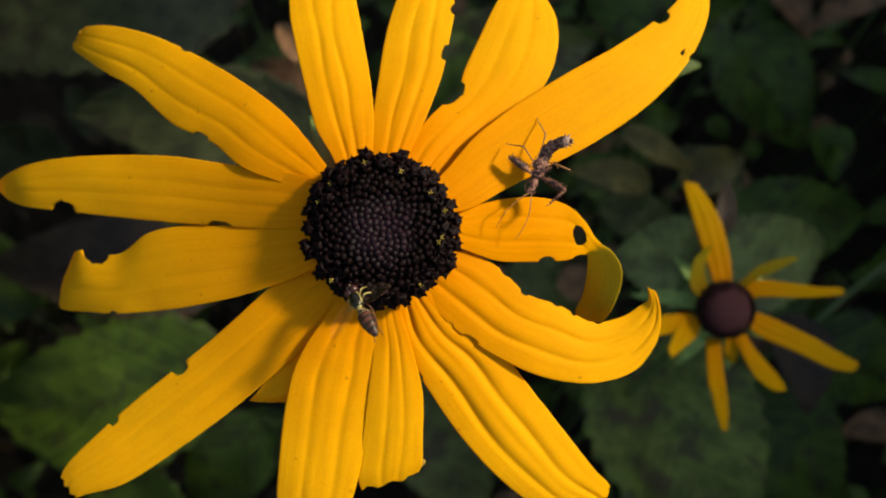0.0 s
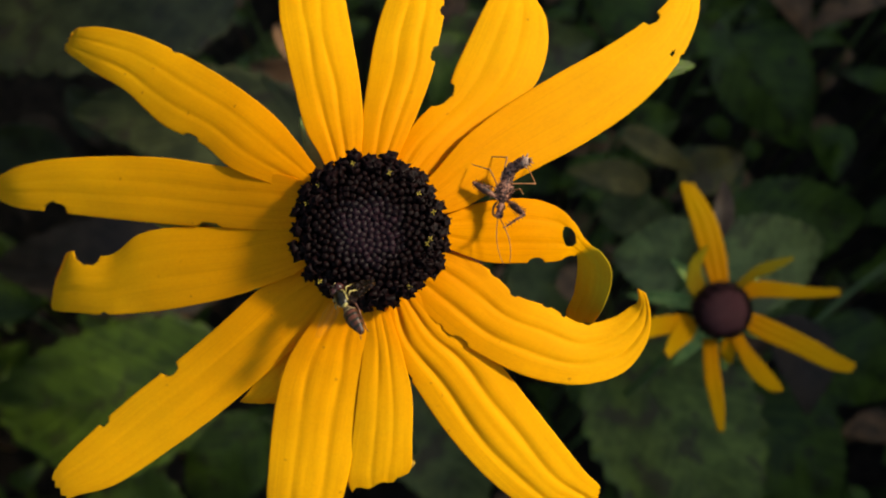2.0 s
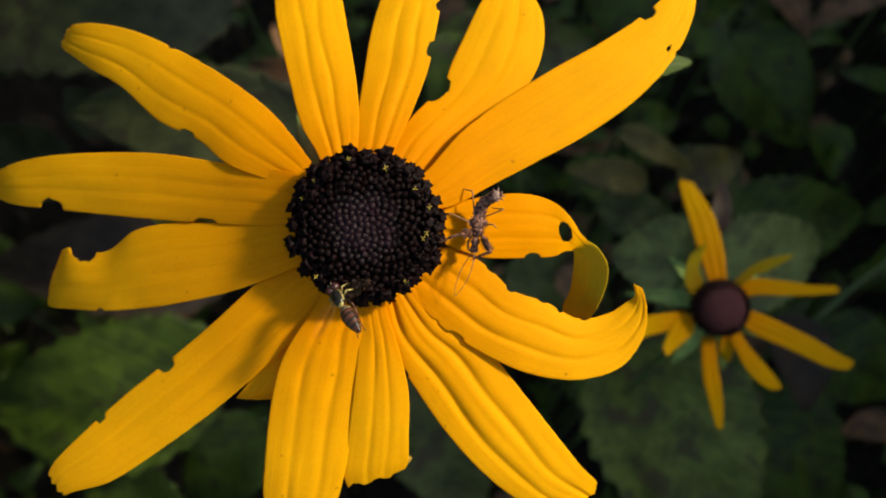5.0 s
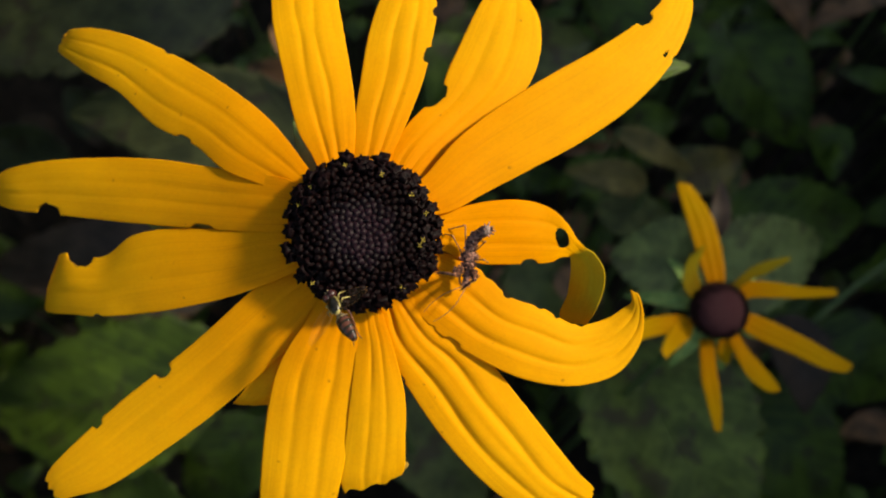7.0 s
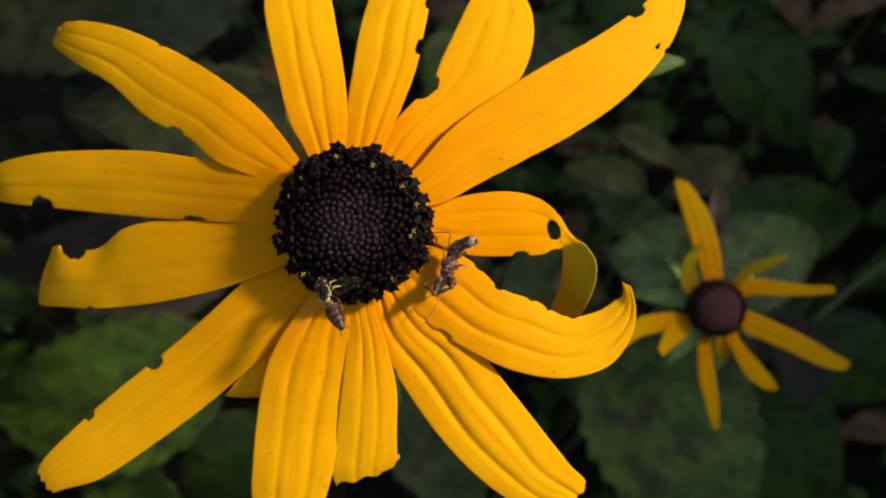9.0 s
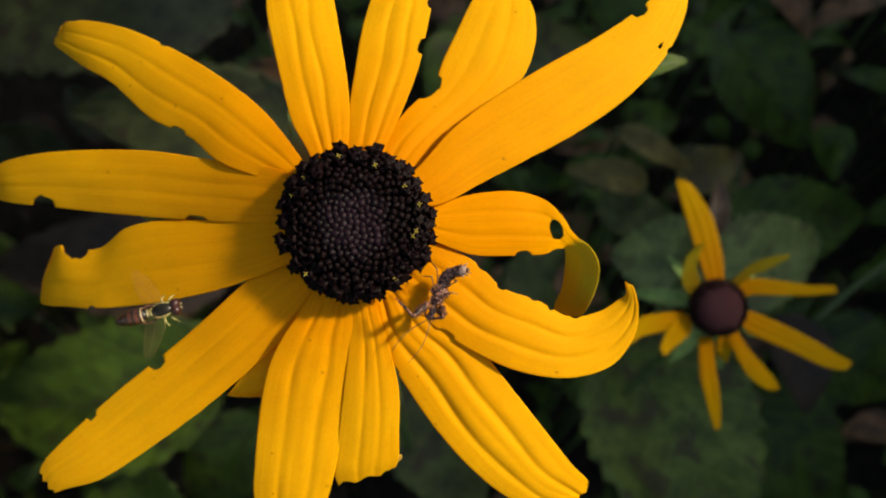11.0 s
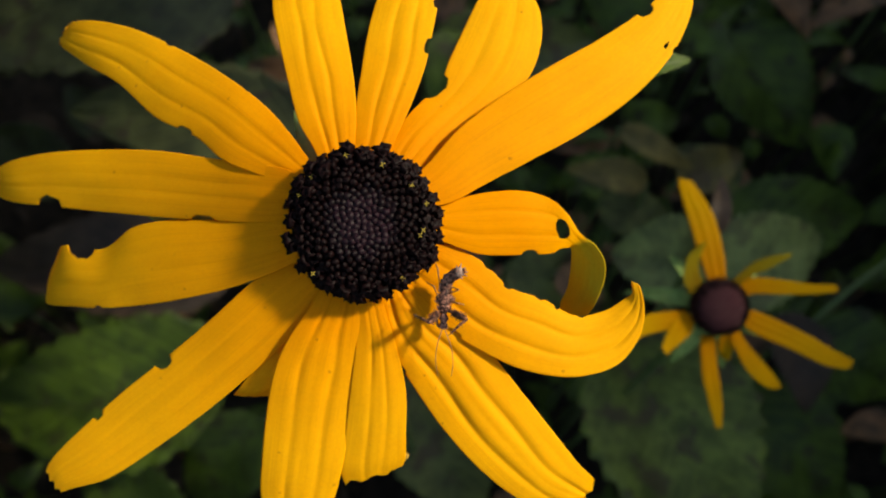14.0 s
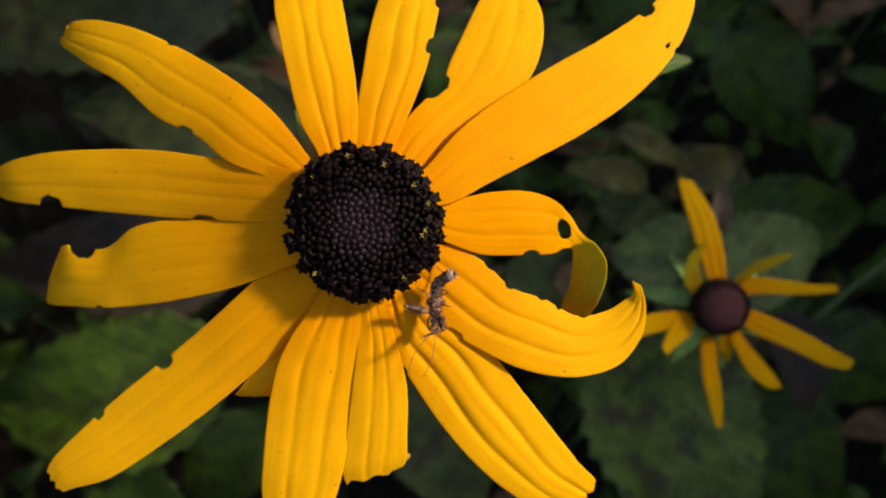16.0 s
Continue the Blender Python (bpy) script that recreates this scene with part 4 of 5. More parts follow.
def fore_leg():
    """A thick spiny grasping femur along y from its joint, and the tibia that hinges at its knee."""
    def femur(bm):
        hull(bm, [(0, -0.1, 0, 0.15, 0.15), (0, 0.4, 0.02, 0.17, 0.17), (0, 1.0, 0.05, 0.30, 0.28), (0, 1.7, 0.05, 0.35, 0.31), (0, 2.4, 0.02, 0.29, 0.27), (0, FORE[0], 0, 0.15, 0.16)], sides=10, n=20, rough=0.05, seed=4)
        g = random.Random(31)
        for k in range(9):
            y = 0.7 + 0.26 * k
            for w in (-1, 1):
                spine(bm, (w * 0.27, y, 0.06), (w, 0.25, g.uniform(-0.3, 0.4)), g.uniform(0.2, 0.38), 0.07)
            spine(bm, (g.uniform(-0.1, 0.1), y, 0.24), (0, 0.2, 1), 0.16, 0.06)

    def shin(bm):
        tube(bm, bend([(0, 0, 0), (0.05, 0.5, 0.06), (0.04, 1.3, 0.04), (-0.04, FORE[1], -0.1)], 12), [0.15, 0.15, 0.14, 0.14, 0.13, 0.13, 0.12, 0.12, 0.11, 0.10, 0.08, 0.04], 7)
        for k in range(5):
            y = 0.35 + 0.4 * k
            for w in (-1, 1):
                spine(bm, (w * 0.08, y, 0.02), (w, 0.35, 0.1), 0.24, 0.045)
        tube(bm, [(-0.04, FORE[1], -0.1), (-0.02, FORE[1] + 0.3, -0.12), (0.08, FORE[1] + 0.42, -0.2)], [0.05, 0.045, 0.02], 5)
    leg = insect_part("fore_leg", femur, BUG_DARK, bug, "thick spiny banded fore leg")
    return leg, insect_part("tibia", shin, BUG_DARK, leg)


def thin_leg():
    def femur(bm):
        tube(bm, bend([(0, 0, 0), (0, THIN[0] * 0.5, 0.05), (0, THIN[0], 0)], 9), [0.09, 0.085, 0.08, 0.07, 0.065, 0.07, 0.075, 0.08, 0.07], 7)

    def shin(bm):
        tube(bm, bend([(0, 0, 0), (0, THIN[1] * 0.5, 0.04), (0, THIN[1], 0)], 9), [0.085, 0.075, 0.07, 0.065, 0.06, 0.06, 0.06, 0.055, 0.05], 6)
        tube(bm, [(0, THIN[1] - 0.03, 0), (0.02, THIN[1] + 0.25, 0.12), (0.06, THIN[1] + 0.4, 0.16)], [0.055, 0.045, 0.02], 5)
    leg = insect_part("leg", femur, BUG_LEG, bug, "thin tan jointed leg")
    return leg, insect_part("tibia", shin, BUG_LEG, leg)


def antenna(bow):
    def build(bm):
        tube(bm, bend([(0, 0, 0), (0.10 * bow, 1.3, 0.3), (0.05 * bow, 2.5, 0.30), (-0.25 * bow, 3.7, 0.0), (-0.75 * bow, 4.8, -0.4)], 22), [0.058 - 0.0014 * k for k in range(22)], 5)
    return insect_part("antenna", build, BUG_LEG, bug, "long threadlike antenna")


FORE, THIN = (3.0, 2.1), (2.5, 2.3)
fore = {s: fore_leg() for s in (-1, 1)}
mids = {s: thin_leg() for s in (-1, 1)}
hinds = {s: thin_leg() for s in (-1, 1)}
feelers = {s: antenna(s) for s in (-1, 1)}

# a hover fly: y ahead, z up, in millimetres; its origin is in the thorax
fly = thing("hover_fly", FACE, "small hover fly with big maroon eyes and red-brown banded abdomen", "insect", "insects")
insect_part("thorax", lambda bm: hull(bm, [(0, 0.95, -0.05, 0.22, 0.24), (0, 0.72, 0, 0.48, 0.46), (0, 0.2, 0.04, 0.64, 0.60), (0, -0.4, 0.04, 0.60, 0.58), (0, -0.85, 0.02, 0.32, 0.36), (0, -0.98, 0, 0.16, 0.2)], 18, 24), FLY_BLACK, fly, "glossy bronze-black thorax")
insect_part("scutellum", lambda bm: blob(bm, (0, -0.92, 0.24), (0.36, 0.20, 0.18), segs=12, rings=8), FLY_YELLOW, fly, "dull yellow crescent plate")
for s in (-1, 1):
    insect_part("side_stripe", lambda bm: tube(bm, bend([(s * 0.36, 0.88, 0.10), (s * 0.56, 0.45, 0.20), (s * 0.60, -0.1, 0.22), (s * 0.50, -0.7, 0.20)], 12), [0.05, 0.08, 0.10, 0.09, 0.10, 0.11, 0.10, 0.08, 0.10, 0.10, 0.08, 0.04], 6), FLY_YELLOW, fly, "pale yellow stripe")
fly_head = insect_part("head", lambda bm: blob(bm, (0, 1.28, -0.05), (0.60, 0.34, 0.52), segs=14, rings=10), FLY_BROWN, fly)
for s in (-1, 1):
    insect_part("eye", lambda bm: blob(bm, (s * 0.30, 1.26, 0.04), (0.48, 0.46, 0.54), segs=18, rings=12), FLY_EYE, fly_head, "large glossy maroon eye")
    insect_part("feeler", lambda bm: tube(bm, [(s * 0.10, 1.58, 0.12), (s * 0.16, 1.80, 0.20), (s * 0.22, 1.92, 0.22)], [0.07, 0.075, 0.03], 6), FLY_PALE, fly_head, "short pale feeler")
# y, z, radius along the abdomen, from waist to blunt tip
BELLY = [(-0.85, -0.02, 0.22), (-1.15, 0.0, 0.24), (-1.45, 0.02, 0.44), (-1.75, 0.02, 0.66), (-2.15, 0.02, 0.74), (-2.7, 0.0, 0.74), (-3.2, -0.06, 0.64), (-3.7, -0.14, 0.48), (-4.15, -0.22, 0.32), (-4.32, -0.25, 0.20)]
fly_abd = insect_part("abdomen", lambda bm: hull(bm, [(0, y, z, r, r * 0.86) for y, z, r in BELLY], 18, 36), FLY_BROWN, fly, "red-brown tapering abdomen")


def belly(y):
    """The height and the radius of the abdomen at y."""
    ys = [-b[0] for b in BELLY]
    return float(np.interp(-y, ys, [b[1] for b in BELLY])), float(np.interp(-y, ys, [b[2] for b in BELLY]))


for y, w, mat, words in ((-1.25, 0.07, FLY_PALE, "pale thin band"), (-1.52, 0.10, FLY_BLACK, "black band"), (-1.74, 0.03, FLY_PALE, "pale thin band"), (-1.92, 0.08, FLY_BLACK, "black band"),
                         (-2.45, 0.12, FLY_BLACK, "black band"), (-3.05, 0.12, FLY_BLACK, "black band"), (-3.6, 0.11, FLY_BLACK, "black band"), (-4.2, 0.06, FLY_BLACK, "dark tip")):
    rim = [(0, yy, belly(yy)[0], belly(yy)[1] + e, (belly(yy)[1] + e) * 0.86) for yy, e in ((y + w * 1.3, -0.05), (y + w, 0.018), (y - w, 0.018), (y - w * 1.3, -0.05))]
    insect_part("band", lambda bm: hull(bm, rim, 18, 8), mat, fly_abd, words)


def wing(side):
    rows = []
    for i in range(16):
        u = i / 15
        w = 0.2 + 0.78 * math.sin(math.pi * min(1, u ** 0.8 * 0.93 + 0.05))
        c = Vector((side * (0.35 + 3.6 * u), -0.2 - 1.5 * u, 0.45 + 0.15 * u))
        d = Vector((side * 0.38, 0.92, 0.0))
        rows.append([tuple(c + d * (w * (2 * j / 6 - 1) * 0.85) + Vector((0, 0, 0.06 * math.sin(j * 2.0)))) for j in range(7)])
    ob = part("wing", sheet(rows, [[(i / 15, j / 6) for j in range(7)] for i in range(16)], 0.03), WING, fly, "clear veined wing")
    for j in (0, 3, 6):
        part("vein", tube(bmesh.new(), [Vector(r[j]) + Vector((0, 0, 0.03)) for r in rows], [0.008] * 16, 4), BUG_LEG, ob)


for s in (-1, 1):
    wing(s)
    for y, dy, x in ((0.5, 0.5, 1.15), (0.0, 0.15, 1.3)):
        insect_part("leg", lambda bm: tube(bm, [(s * 0.45, y, -0.3), (s * x * 0.8, y + dy * 0.6, -0.05), (s * x, y + dy, -0.5), (s * (x + 0.12), y + dy * 1.2, -0.8)], [0.09, 0.085, 0.06, 0.035], 6), FLY_YELLOW, fly, "thin yellow leg")
    insect_part("leg", lambda bm: tube(bm, bend([(s * 0.4, -0.5, -0.35), (s * 0.75, -1.3, -0.5), (s * 0.55, -2.6, -0.6), (s * 0.40, -3.9, -0.55), (s * 0.55, -4.6, -0.45)], 14), [0.09, 0.10, 0.10, 0.10, 0.09, 0.08, 0.07, 0.07, 0.06, 0.06, 0.05, 0.05, 0.045, 0.03], 6), BUG_DARK, fly, "long dark trailing hind leg")


# ---- unseen plants, added around the view to shade the undergrowth ----
def shrub(x, y, high, spread, count, seed):
    g = random.Random(seed)
    ob = thing("unseen_shade_plant", pose(x, y, 0), "unseen tall leafy green plant added beside the flowers for shade", "plant", "neighbouring plants")
    for k in range(5):
        a, b = g.uniform(0, 6.28), g.uniform(0.3, 1.0) * spread
        top = Vector((math.cos(a) * b, math.sin(a) * b, high * g.uniform(0.75, 0.97))) / MM
        part("stem", tube(bmesh.new(), bend([Vector((0, 0, -15)), top * 0.4 + Vector((0, 0, 30)), top], 9), [3.2 - 0.25 * i for i in range(9)], 7), STEM, ob)
    bm = bmesh.new()
    for k in range(count):
        a, b = g.uniform(0, 6.28), math.sqrt(g.random()) * spread
        p = Vector((math.cos(a) * b, math.sin(a) * b, g.uniform(0.02, 0.96) * high)) / MM
        d = Vector((g.uniform(-1, 1), g.uniform(-1, 1), g.uniform(-0.6, 0.3))).normalized()
        ln = g.uniform(55, 105)
        grid, _ = blade_grid(p, p + d * ln, ln * g.uniform(0.4, 0.55), (g.uniform(-0.4, 0.4), g.uniform(-0.4, 0.4), 1), k + seed, rows=8, cols=5, teeth=3)
        vs = [[bm.verts.new(Vector(c) * MM) for c in r] for r in grid]
        for i in range(7):
            for j in range(4):
                bm.faces.new((vs[i][j], vs[i + 1][j], vs[i + 1][j + 1], vs[i][j + 1]))
    part("foliage", bm, LEAVES["green"], ob)


# all stand out of view, placed to block sun and sky
shrub(0.50, 0.20, 0.58, 0.13, 420, 1)
shrub(0.54, 0.50, 0.56, 0.15, 420, 2)
shrub(0.56, -0.30, 0.42, 0.20, 420, 3)
shrub(-0.48, 0.12, 0.74, 0.18, 800, 4)
shrub(-0.52, 0.58, 0.70, 0.20, 800, 7)
shrub(0.05, 0.85, 0.46, 0.26, 400, 5)
shrub(0.10, -0.52, 0.36, 0.22, 380, 6)
shrub(-0.40, -0.30, 0.42, 0.16, 400, 10)


def hedge(x, y, wide, deep, top, count, seed):
    """A dense unseen hedge, added between the sun and the undergrowth; the large flower stands just above its shadow.
    """
    g = random.Random(seed)
    ob = thing("hedge", pose(x, y, 0), "unseen tall dense green hedge added for shade", "hedge")
    for k in range(6):
        sy = (k / 5 - 0.5) * wide * 0.8
        run = [Vector((0, sy, -0.03)), Vector((g.uniform(-0.05, 0.05), sy + 0.03, 0.7)), Vector((g.uniform(-0.08, 0.08), sy, top * 0.93))]
        part("stem", tube(bmesh.new(), bend([p / MM for p in run], 10), [9 - 0.7 * i for i in range(10)], 8), STEM, ob)
    bm = bmesh.new()
    for k in range(count):
        ln = g.uniform(70, 125)
        p = Vector((g.uniform(-deep, deep) / 2, g.uniform(-wide, wide) / 2, g.uniform(0.1, top - 0.03))) / MM
        d = Vector((g.uniform(-1, 1), g.uniform(-1, 1), g.uniform(-0.7, 0.05))).normalized()
        grid, _ = blade_grid(p, p + d * ln, ln * g.uniform(0.5, 0.65), (g.uniform(-0.6, 0.6), g.uniform(-0.6, 0.6), 1), k + seed, rows=7, cols=5, teeth=3, arch=0.0)
        vs = [[bm.verts.new(Vector(c) * MM) for c in r] for r in grid]
        for i in range(6):
            for j in range(4):
                bm.faces.new((vs[i][j], vs[i + 1][j], vs[i + 1][j + 1], vs[i][j + 1]))
    part("foliage", bm, LEAVES["green"], ob)


# sun blockers out of view; their tops set where the shade ends
hedge(0.75, 0.13, 1.0, 0.10, 0.96, 1900, 60)
hedge(0.78, 0.62, 0.46, 0.12, 1.16, 1500, 61)


def litter():
    g = random.Random(9)
    bm = bmesh.new()
    for k in range(420):
        p = Vector((g.uniform(-0.4, 0.4), g.uniform(-0.2, 0.6), g.uniform(0.008, 0.03))) / MM
        a = g.uniform(0, 6.28)
        d = Vector((math.cos(a), math.sin(a), g.uniform(-0.15, 0.25)))
        ln = g.uniform(14, 42)
        grid, _ = blade_grid(p, p + d * ln, ln * g.uniform(0.25, 0.6), (g.uniform(-0.5, 0.5), g.uniform(-0.5, 0.5), 1), k, rows=7, cols=5, teeth=2)
        vs = [[bm.verts.new(Vector(c) * MM) for c in r] for r in grid]
        for i in range(6):
            for j in range(4):
                bm.faces.new((vs[i][j], vs[i + 1][j], vs[i + 1][j + 1], vs[i][j + 1]))
    ob = part("leaf_litter", bm, LITTER, None)
    tagged(ob, "scattered dead leaves on the dark soil", "leaf litter", kind="stuff")


litter()


def ground_cover(name, kind, count, seed, label):
    """Small leaves on short stalks between the broad ones, too many to count."""
    g = random.Random(seed)
    bm = bmesh.new()
    for k in range(count):
        p = Vector((g.uniform(-0.34, 0.36), g.uniform(-0.12, 0.50), g.uniform(0.03, 0.16))) / MM
        p.z = min(p.z, 90 + 0.12 * max(0, p.x + 150))
        a = g.uniform(0, 6.28)
        d = Vector((math.cos(a), math.sin(a), g.uniform(-0.4, 0.2)))
        ln = g.uniform(12, 34)
        grid, _ = blade_grid(p, p + d * ln, ln * g.uniform(0.35, 0.8), (g.uniform(-0.5, 0.5), g.uniform(-0.5, 0.5), 1), k + seed, rows=9, cols=5, teeth=3)
        sway = Vector((g.uniform(-9, 9), g.uniform(-9, 9), -p.z * 0.5))
        if p.x < -190 and p.y > 190:
            continue
        vs = [[bm.verts.new(Vector(c) * MM) for c in r] for r in grid]
        for i in range(8):
            for j in range(4):
                bm.faces.new((vs[i][j], vs[i + 1][j], vs[i + 1][j + 1], vs[i][j + 1]))
        tube(bm, [p, p + sway, Vector((p.x, p.y, -12))], [0.5, 0.6, 0.7], 4)
    ob = part(name, bm, LEAVES[kind], None)
    tagged(ob, label, "ground cover", kind="stuff")


ground_cover("ground_cover", "green", 800, 100, "low dark green leaflets covering the soil")
ground_cover("withered_cover", "brown", 130, 1700, "withered brown leaflets among the green")

def in_face(x, y, z, turn, pitch=0.0, roll=0.0):
    """A pose over the flower: millimetres, the heading of y, then nose up and lean."""
    return FACE @ pose(x * MM, y * MM, z * MM, 0, 0, turn) @ pose(0, 0, 0, pitch, roll, 0)


def eased(rows):
    """Three steps between each two rows, so that no joint turns far from row to row."""
    out = [rows[0]]
    for (t0, a), (t1, b) in zip(rows, rows[1:]):
        for k in (1, 2, 3, 4):
            s = k / 4
            s = s * s * (3 - 2 * s)
            out.append((t0 + (t1 - t0) * k / 4, Matrix.LocRotScale(a.translation.lerp(b.translation, s), a.to_quaternion().slerp(b.to_quaternion(), s), None)))
    return out


def limb(pair, root, femur, rows):
    """Keys a leg and its tibia: seconds, then heading and lift of the femur and of the tibia in the bug's frame, in degrees."""
    root = Vector(root) * MM
    upper, lower = [], []
    for t, turn, lift, turn2, lift2 in rows:
        m = Matrix.Translation(root) @ pose(0, 0, 0, lift, 0, turn)
        upper.append((t, m))
        lower.append((t, Matrix.Translation((0, femur * MM, 0)) @ m.to_3x3().to_4x4().inverted() @ pose(0, 0, 0, lift2, 0, turn2)))
    walk(pair[0], eased(upper))
    walk(pair[1], eased(lower))


def motions():
    walk(bug, [(t, in_face(*v)) for t, *v in BUG_ROWS])
    walk(fly, [(t, in_face(*v)) for t, *v in FLY_ROWS])
    for s in (-1, 1):
        limb(fore[s], (s * 0.45, -0.05, 0), FORE[0], FORE_ROWS[s])
        limb(mids[s], (s * 0.50, -1.00, -0.1), THIN[0], MID_ROWS[s])
        limb(hinds[s], (s * 0.45, -1.75, -0.1), THIN[0], HIND_ROWS[s])
        walk(feelers[s], [(t, pose(s * 0.1 * MM, 1.78 * MM, 0.05 * MM, 0, 0, a)) for t, a in FEELER_ROWS[s]])


BUG_ROWS = [
    (0, 15.38, 5.08, -0.4, -201),
    (1, 14.35, 3.93, -0.4, -201),
    (1.5, 13.75, 3.71, -0.4, -190),
    (2, 13.05, 2.84, -0.4, -192),
    (3, 12.01, 1.85, -0.4, -185),
    (4, 11.38, 0.58, -0.4, -190),
    (6.5, 10.41, -3.31, -0.6, -186),
    (7, 10.35, -3.83, -0.6, -188),
    (8, 9.82, -4.68, -0.6, -188),
    (9, 9.03, -5.35, -0.6, -199),
    (11.5, 7.74, -8.64, -0.6, -201),
    (12.5, 8.06, -9, -0.6, -195),
    (13.5, 8.03, -8.97, -0.6, -181),
    (14.5, 7.74, -9.03, -0.6, -185),
    (16, 6.87, -9.26, -0.6, -183),
]
FLY_ROWS = [
    (0.0, -2.14, -7.12, 3.20, 42, -36, -12),
    (0.5, -2.17, -7.01, 3.20, 43, -36, -12),
    (1.5, -2.28, -6.91, 3.20, 43, -36, -12),
    (3.0, -2.52, -6.61, 3.20, 45, -36, -12),
    (4.0, -2.40, -7.08, 3.20, 45, -36, -12),
    (7.0, -2.34, -7.29, 3.20, 44, -36, -12),
    (9.2, -2.34, -7.02, 3.20, 39, -36, -12),
    (10.2, -1.92, -7.08, 3.20, 29, 0, -10),
    (10.7, -10.53, -7.22, 9.00, -66, 0, -10),
    (11.3, -18.73, -10.36, 5.00, -78, 0, -10),
    (11.5, -15.93, -14.49, 5.00, -43, 0, -10),
    (11.6, -12.31, -12.14, 4.00, -40, 0, -10),
    (11.7, -12.78, -14.11, 4.00, -45, 0, -10),
    (11.8, -7.22, -13.75, 4.00, -34, 0, -10),
    (11.9, -4.39, -14.71, 3.50, -23, 0, -10),
    (12.0, -1.65, -18.71, 4.00, -21, 0, -10),
    (12.1, 3.53, -23.60, 5.00, -6, 0, -10),
    (12.3, 6.77, -22.90, 5.00, -2, 0, -10),
    (12.5, 11.42, -23.37, 5.00, 5, 0, -10),
    (12.6, 7.52, -20.88, 5.00, 7, 0, -10),
    (12.7, 1.70, -18.05, 5.00, 7, 0, -10),
    (12.8, -9.24, -20.73, 5.00, 5, 0, -10),
    (12.9, -17.83, -20.95, 5.00, 0, 0, -10),
    (13.0, -25.55, -20.64, 5.00, 3, 0, -10),
    (13.1, -30.27, -18.19, 5.00, -0, 0, -10),
    (13.2, -33.85, -15.76, 5.00, -0, 0, -10),
    (13.5, -41.33, -8.33, 7.00, -0, 0, -10),
    (14.0, -49.78, 2.64, 10.00, -0, 0, -10),
    (16.0, -55.54, 11.41, 14.00, 0, 0, -10),
]
# seconds, femur's heading and lift, tibia's heading and lift; 1 is the bug's right side
FORE_ROWS = {
    1: [(0, -106, 0, 85, 0), (1, -86, 0, 106, -20), (1.5, -102, 0, 88, 0), (2, -111, 0, 87, 0), (3, -65, 0, -68, -43), (4, -83, 70, -57, 0), (6.5, -57, 62, -73, -35), (7, -49, 66, -88, -36), (8, -78, 60, -104, -44), (9, 0, 44, -116, -50), (11.5, -34, 39, -116, 0), (12.5, -53, 28, -128, 0), (13.5, -48, 55, -117, -35), (14.5, -31, 67, -104, -49), (16, -104, 28, 83, -40)],
    -1: [(0, 78, 28, -31, 0), (1, 70, 50, -30, 0), (1.5, 41, 30, -62, 0), (2, 57, 43, -47, 0), (3, 18, 34, -55, 0), (4, 44, 39, -63, -23), (6.5, 5, 70, -48, -40), (7, 15, 70, -44, -38), (8, 20, 48, -69, -37), (9, 30, 70, -46, -34), (11.5, 35, 66, -57, -51), (12.5, 84, 51, -35, -18), (13.5, 69, 50, -50, -14), (14.5, 73, 53, -41, 0), (16, 18, 60, -70, 0)]}
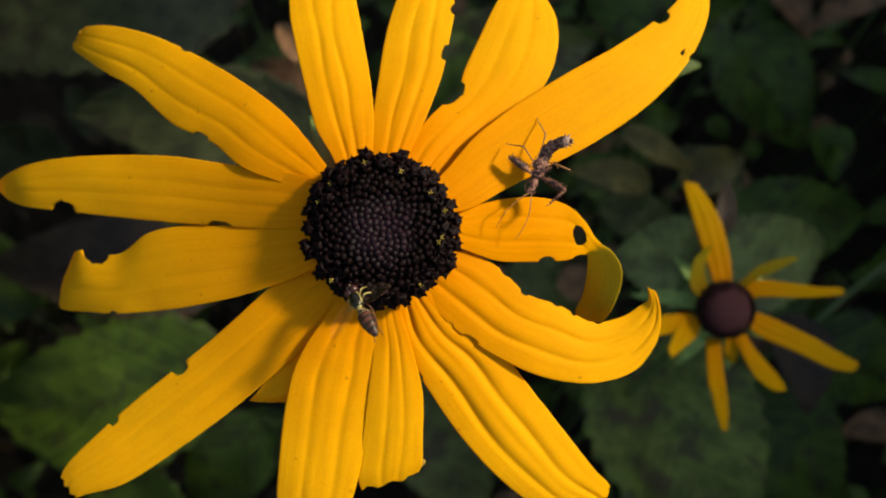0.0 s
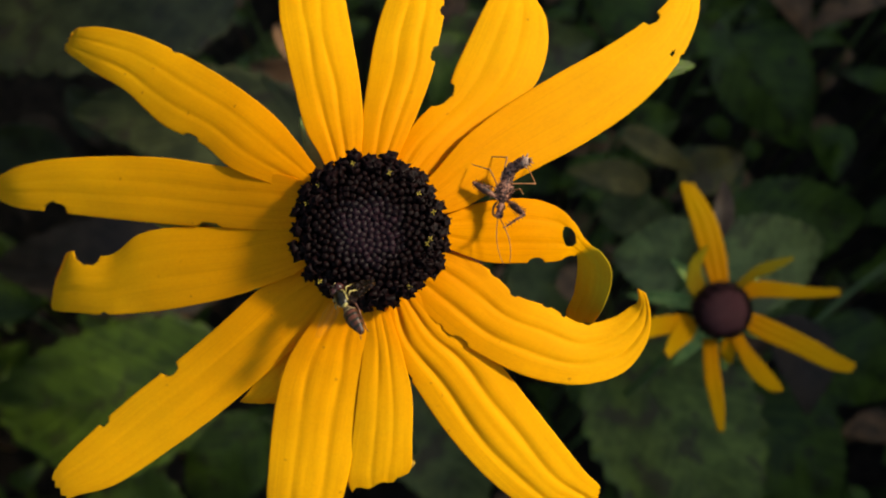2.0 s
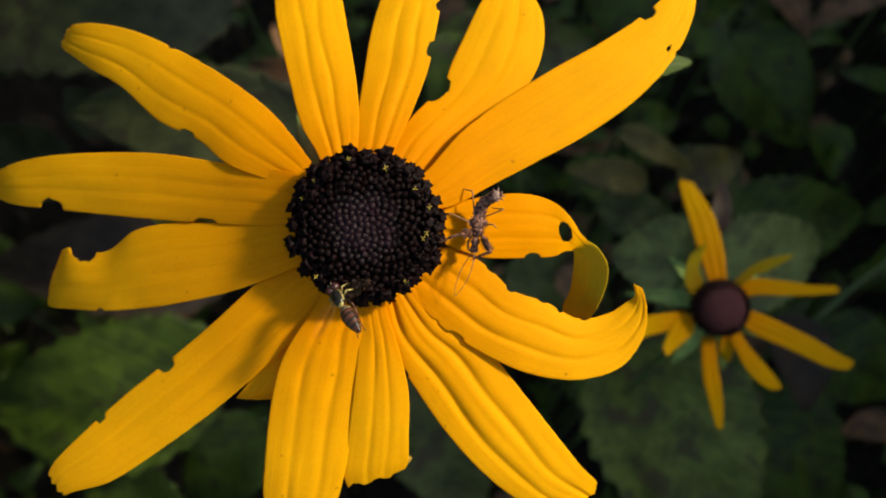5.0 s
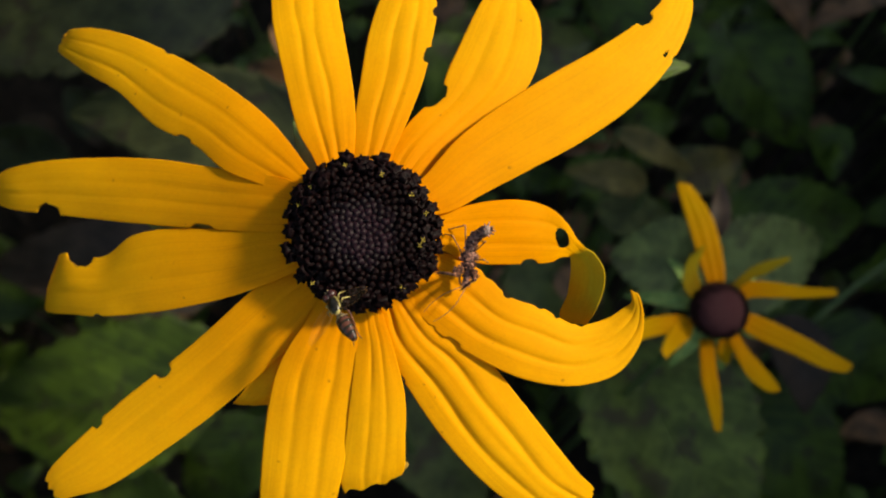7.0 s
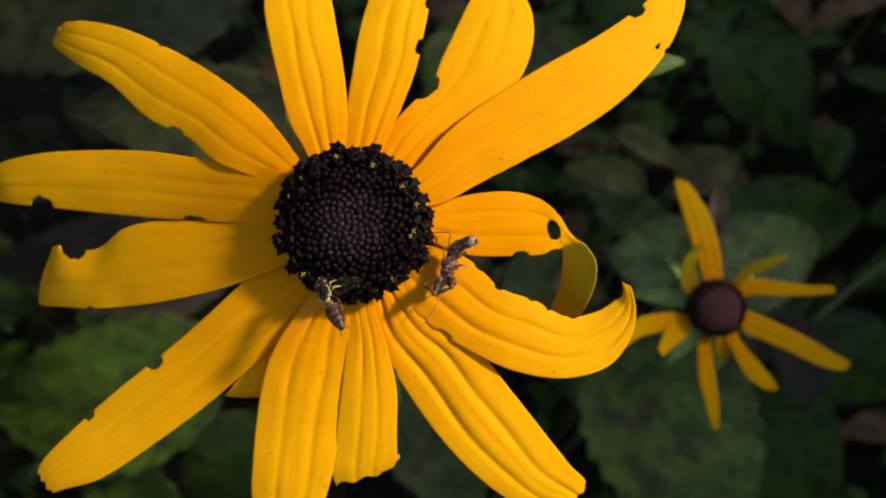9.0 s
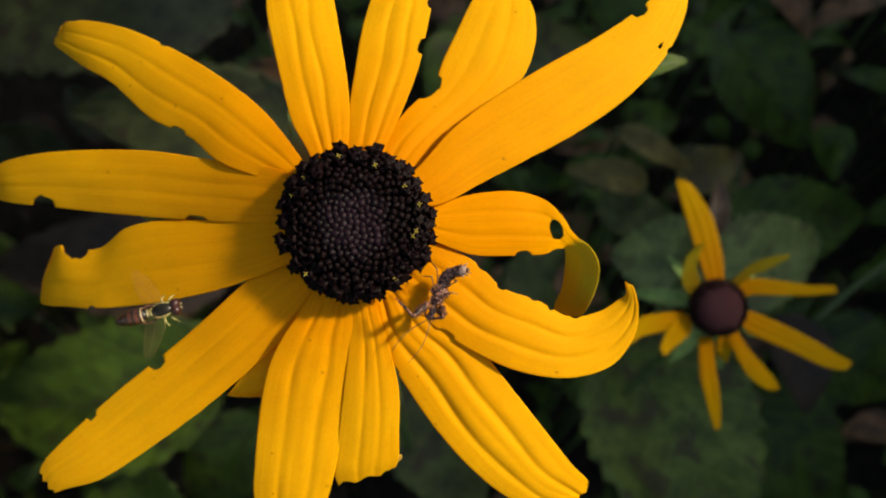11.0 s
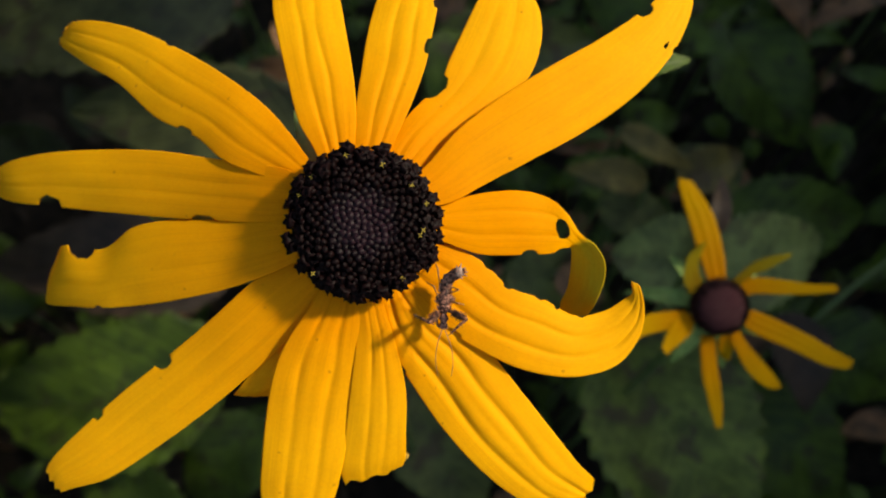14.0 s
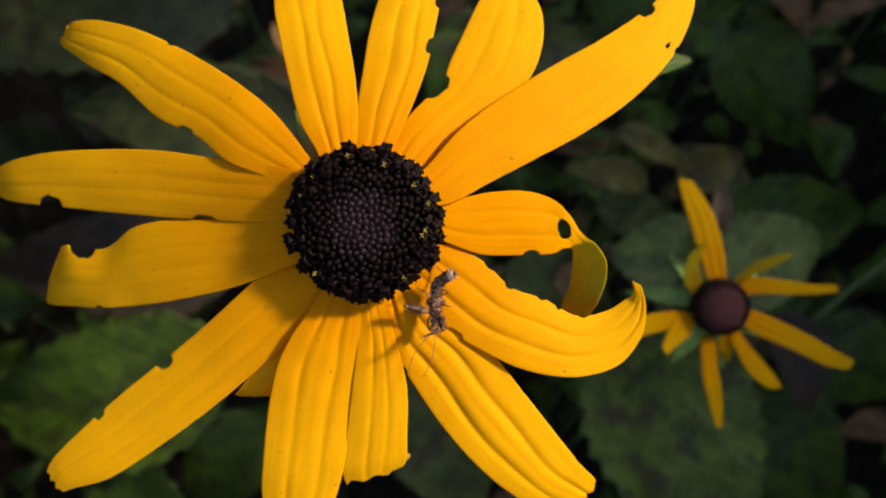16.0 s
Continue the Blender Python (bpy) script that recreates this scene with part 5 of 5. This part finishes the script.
MID_ROWS = {
    1: [(0, -121, 31, -88, -55), (1, -145, 0, -99, -39), (1.5, -159, 0, -143, -48), (2, -138, 34, -101, -49), (3, -156, 0, -130, -35), (4, -114, 0, -62, -33), (6.5, -85, 42, -96, -73), (7, -144, 0, -94, -52), (8, -130, 49, -109, -67), (9, -158, 49, -95, -65), (11.5, -148, 52, -63, -70), (12.5, -134, 43, -92, -70), (13.5, -161, 47, -108, -73), (14.5, -152, 53, -104, -74), (16, -159, 59, -101, -70)],
    -1: [(0, 138, 70, 85, -78), (1, 135, 70, 84, -78), (1.5, 100, 70, 74, -78), (2, 105, 70, 75, -78), (3, 73, 70, 73, -80), (4, 101, 70, 74, -78), (6.5, 91, 70, 69, -78), (7, 95, 70, 71, -78), (8, 95, 70, 71, -78), (9, 129, 70, 82, -78), (11.5, 137, 70, 84, -78), (12.5, 114, 70, 78, -78), (13.5, 82, 70, 64, -78), (14.5, 89, 70, 68, -78), (16, 86, 70, 66, -78)]}
HIND_ROWS = {
    1: [(0, -175, 0, -140, -46), (1, 180, 0, -167, -51), (1.5, -172, 0, -46, -47), (2, 179, 0, -87, -44), (3, 166, 0, -169, -47), (4, -168, 0, -97, -39), (6.5, -165, 0, -109, -54), (7, -171, 0, -69, -30), (8, -175, 0, -77, -30), (9, -169, 0, -71, -28), (11.5, -153, 55, -125, -71), (12.5, -147, 0, -120, -47), (13.5, -169, 4, -148, -63), (14.5, -172, 12, -151, -67), (16, 146, 0, -128, -37)],
    -1: [(0, 87, 20, -106, -51), (1, 97, 24, -93, -51), (1.5, 82, 0, -133, -38), (2, 102, 0, -151, -44), (3, 84, 19, -109, -51), (4, 115, 32, -91, -65), (6.5, 131, 44, -110, -69), (7, 143, 57, -97, -78), (8, 133, 64, -97, -74), (9, 145, 59, -85, -74), (11.5, 148, 59, -83, -74), (12.5, 147, 62, -89, -74), (13.5, 121, 66, -103, -75), (14.5, 121, 67, -99, -75), (16, 126, 67, -101, -75)]}
# seconds, heading
FEELER_ROWS = {
    1: [(0, -31), (1, -21), (1.5, -17), (2, 11), (3, -22), (4, -16), (6.5, -49), (7, -58), (8, -61), (9, -40), (11.5, -34), (12.5, 12), (13.5, -7), (14.5, -12), (16, -37)],
    -1: [(0, 11), (1, 25), (1.5, 11), (2, 33), (3, 1), (4, 6), (6.5, -30), (7, -26), (8, -35), (9, -7), (11.5, 9), (12.5, 35), (13.5, 28), (14.5, 12), (16, -4)]}

motions()
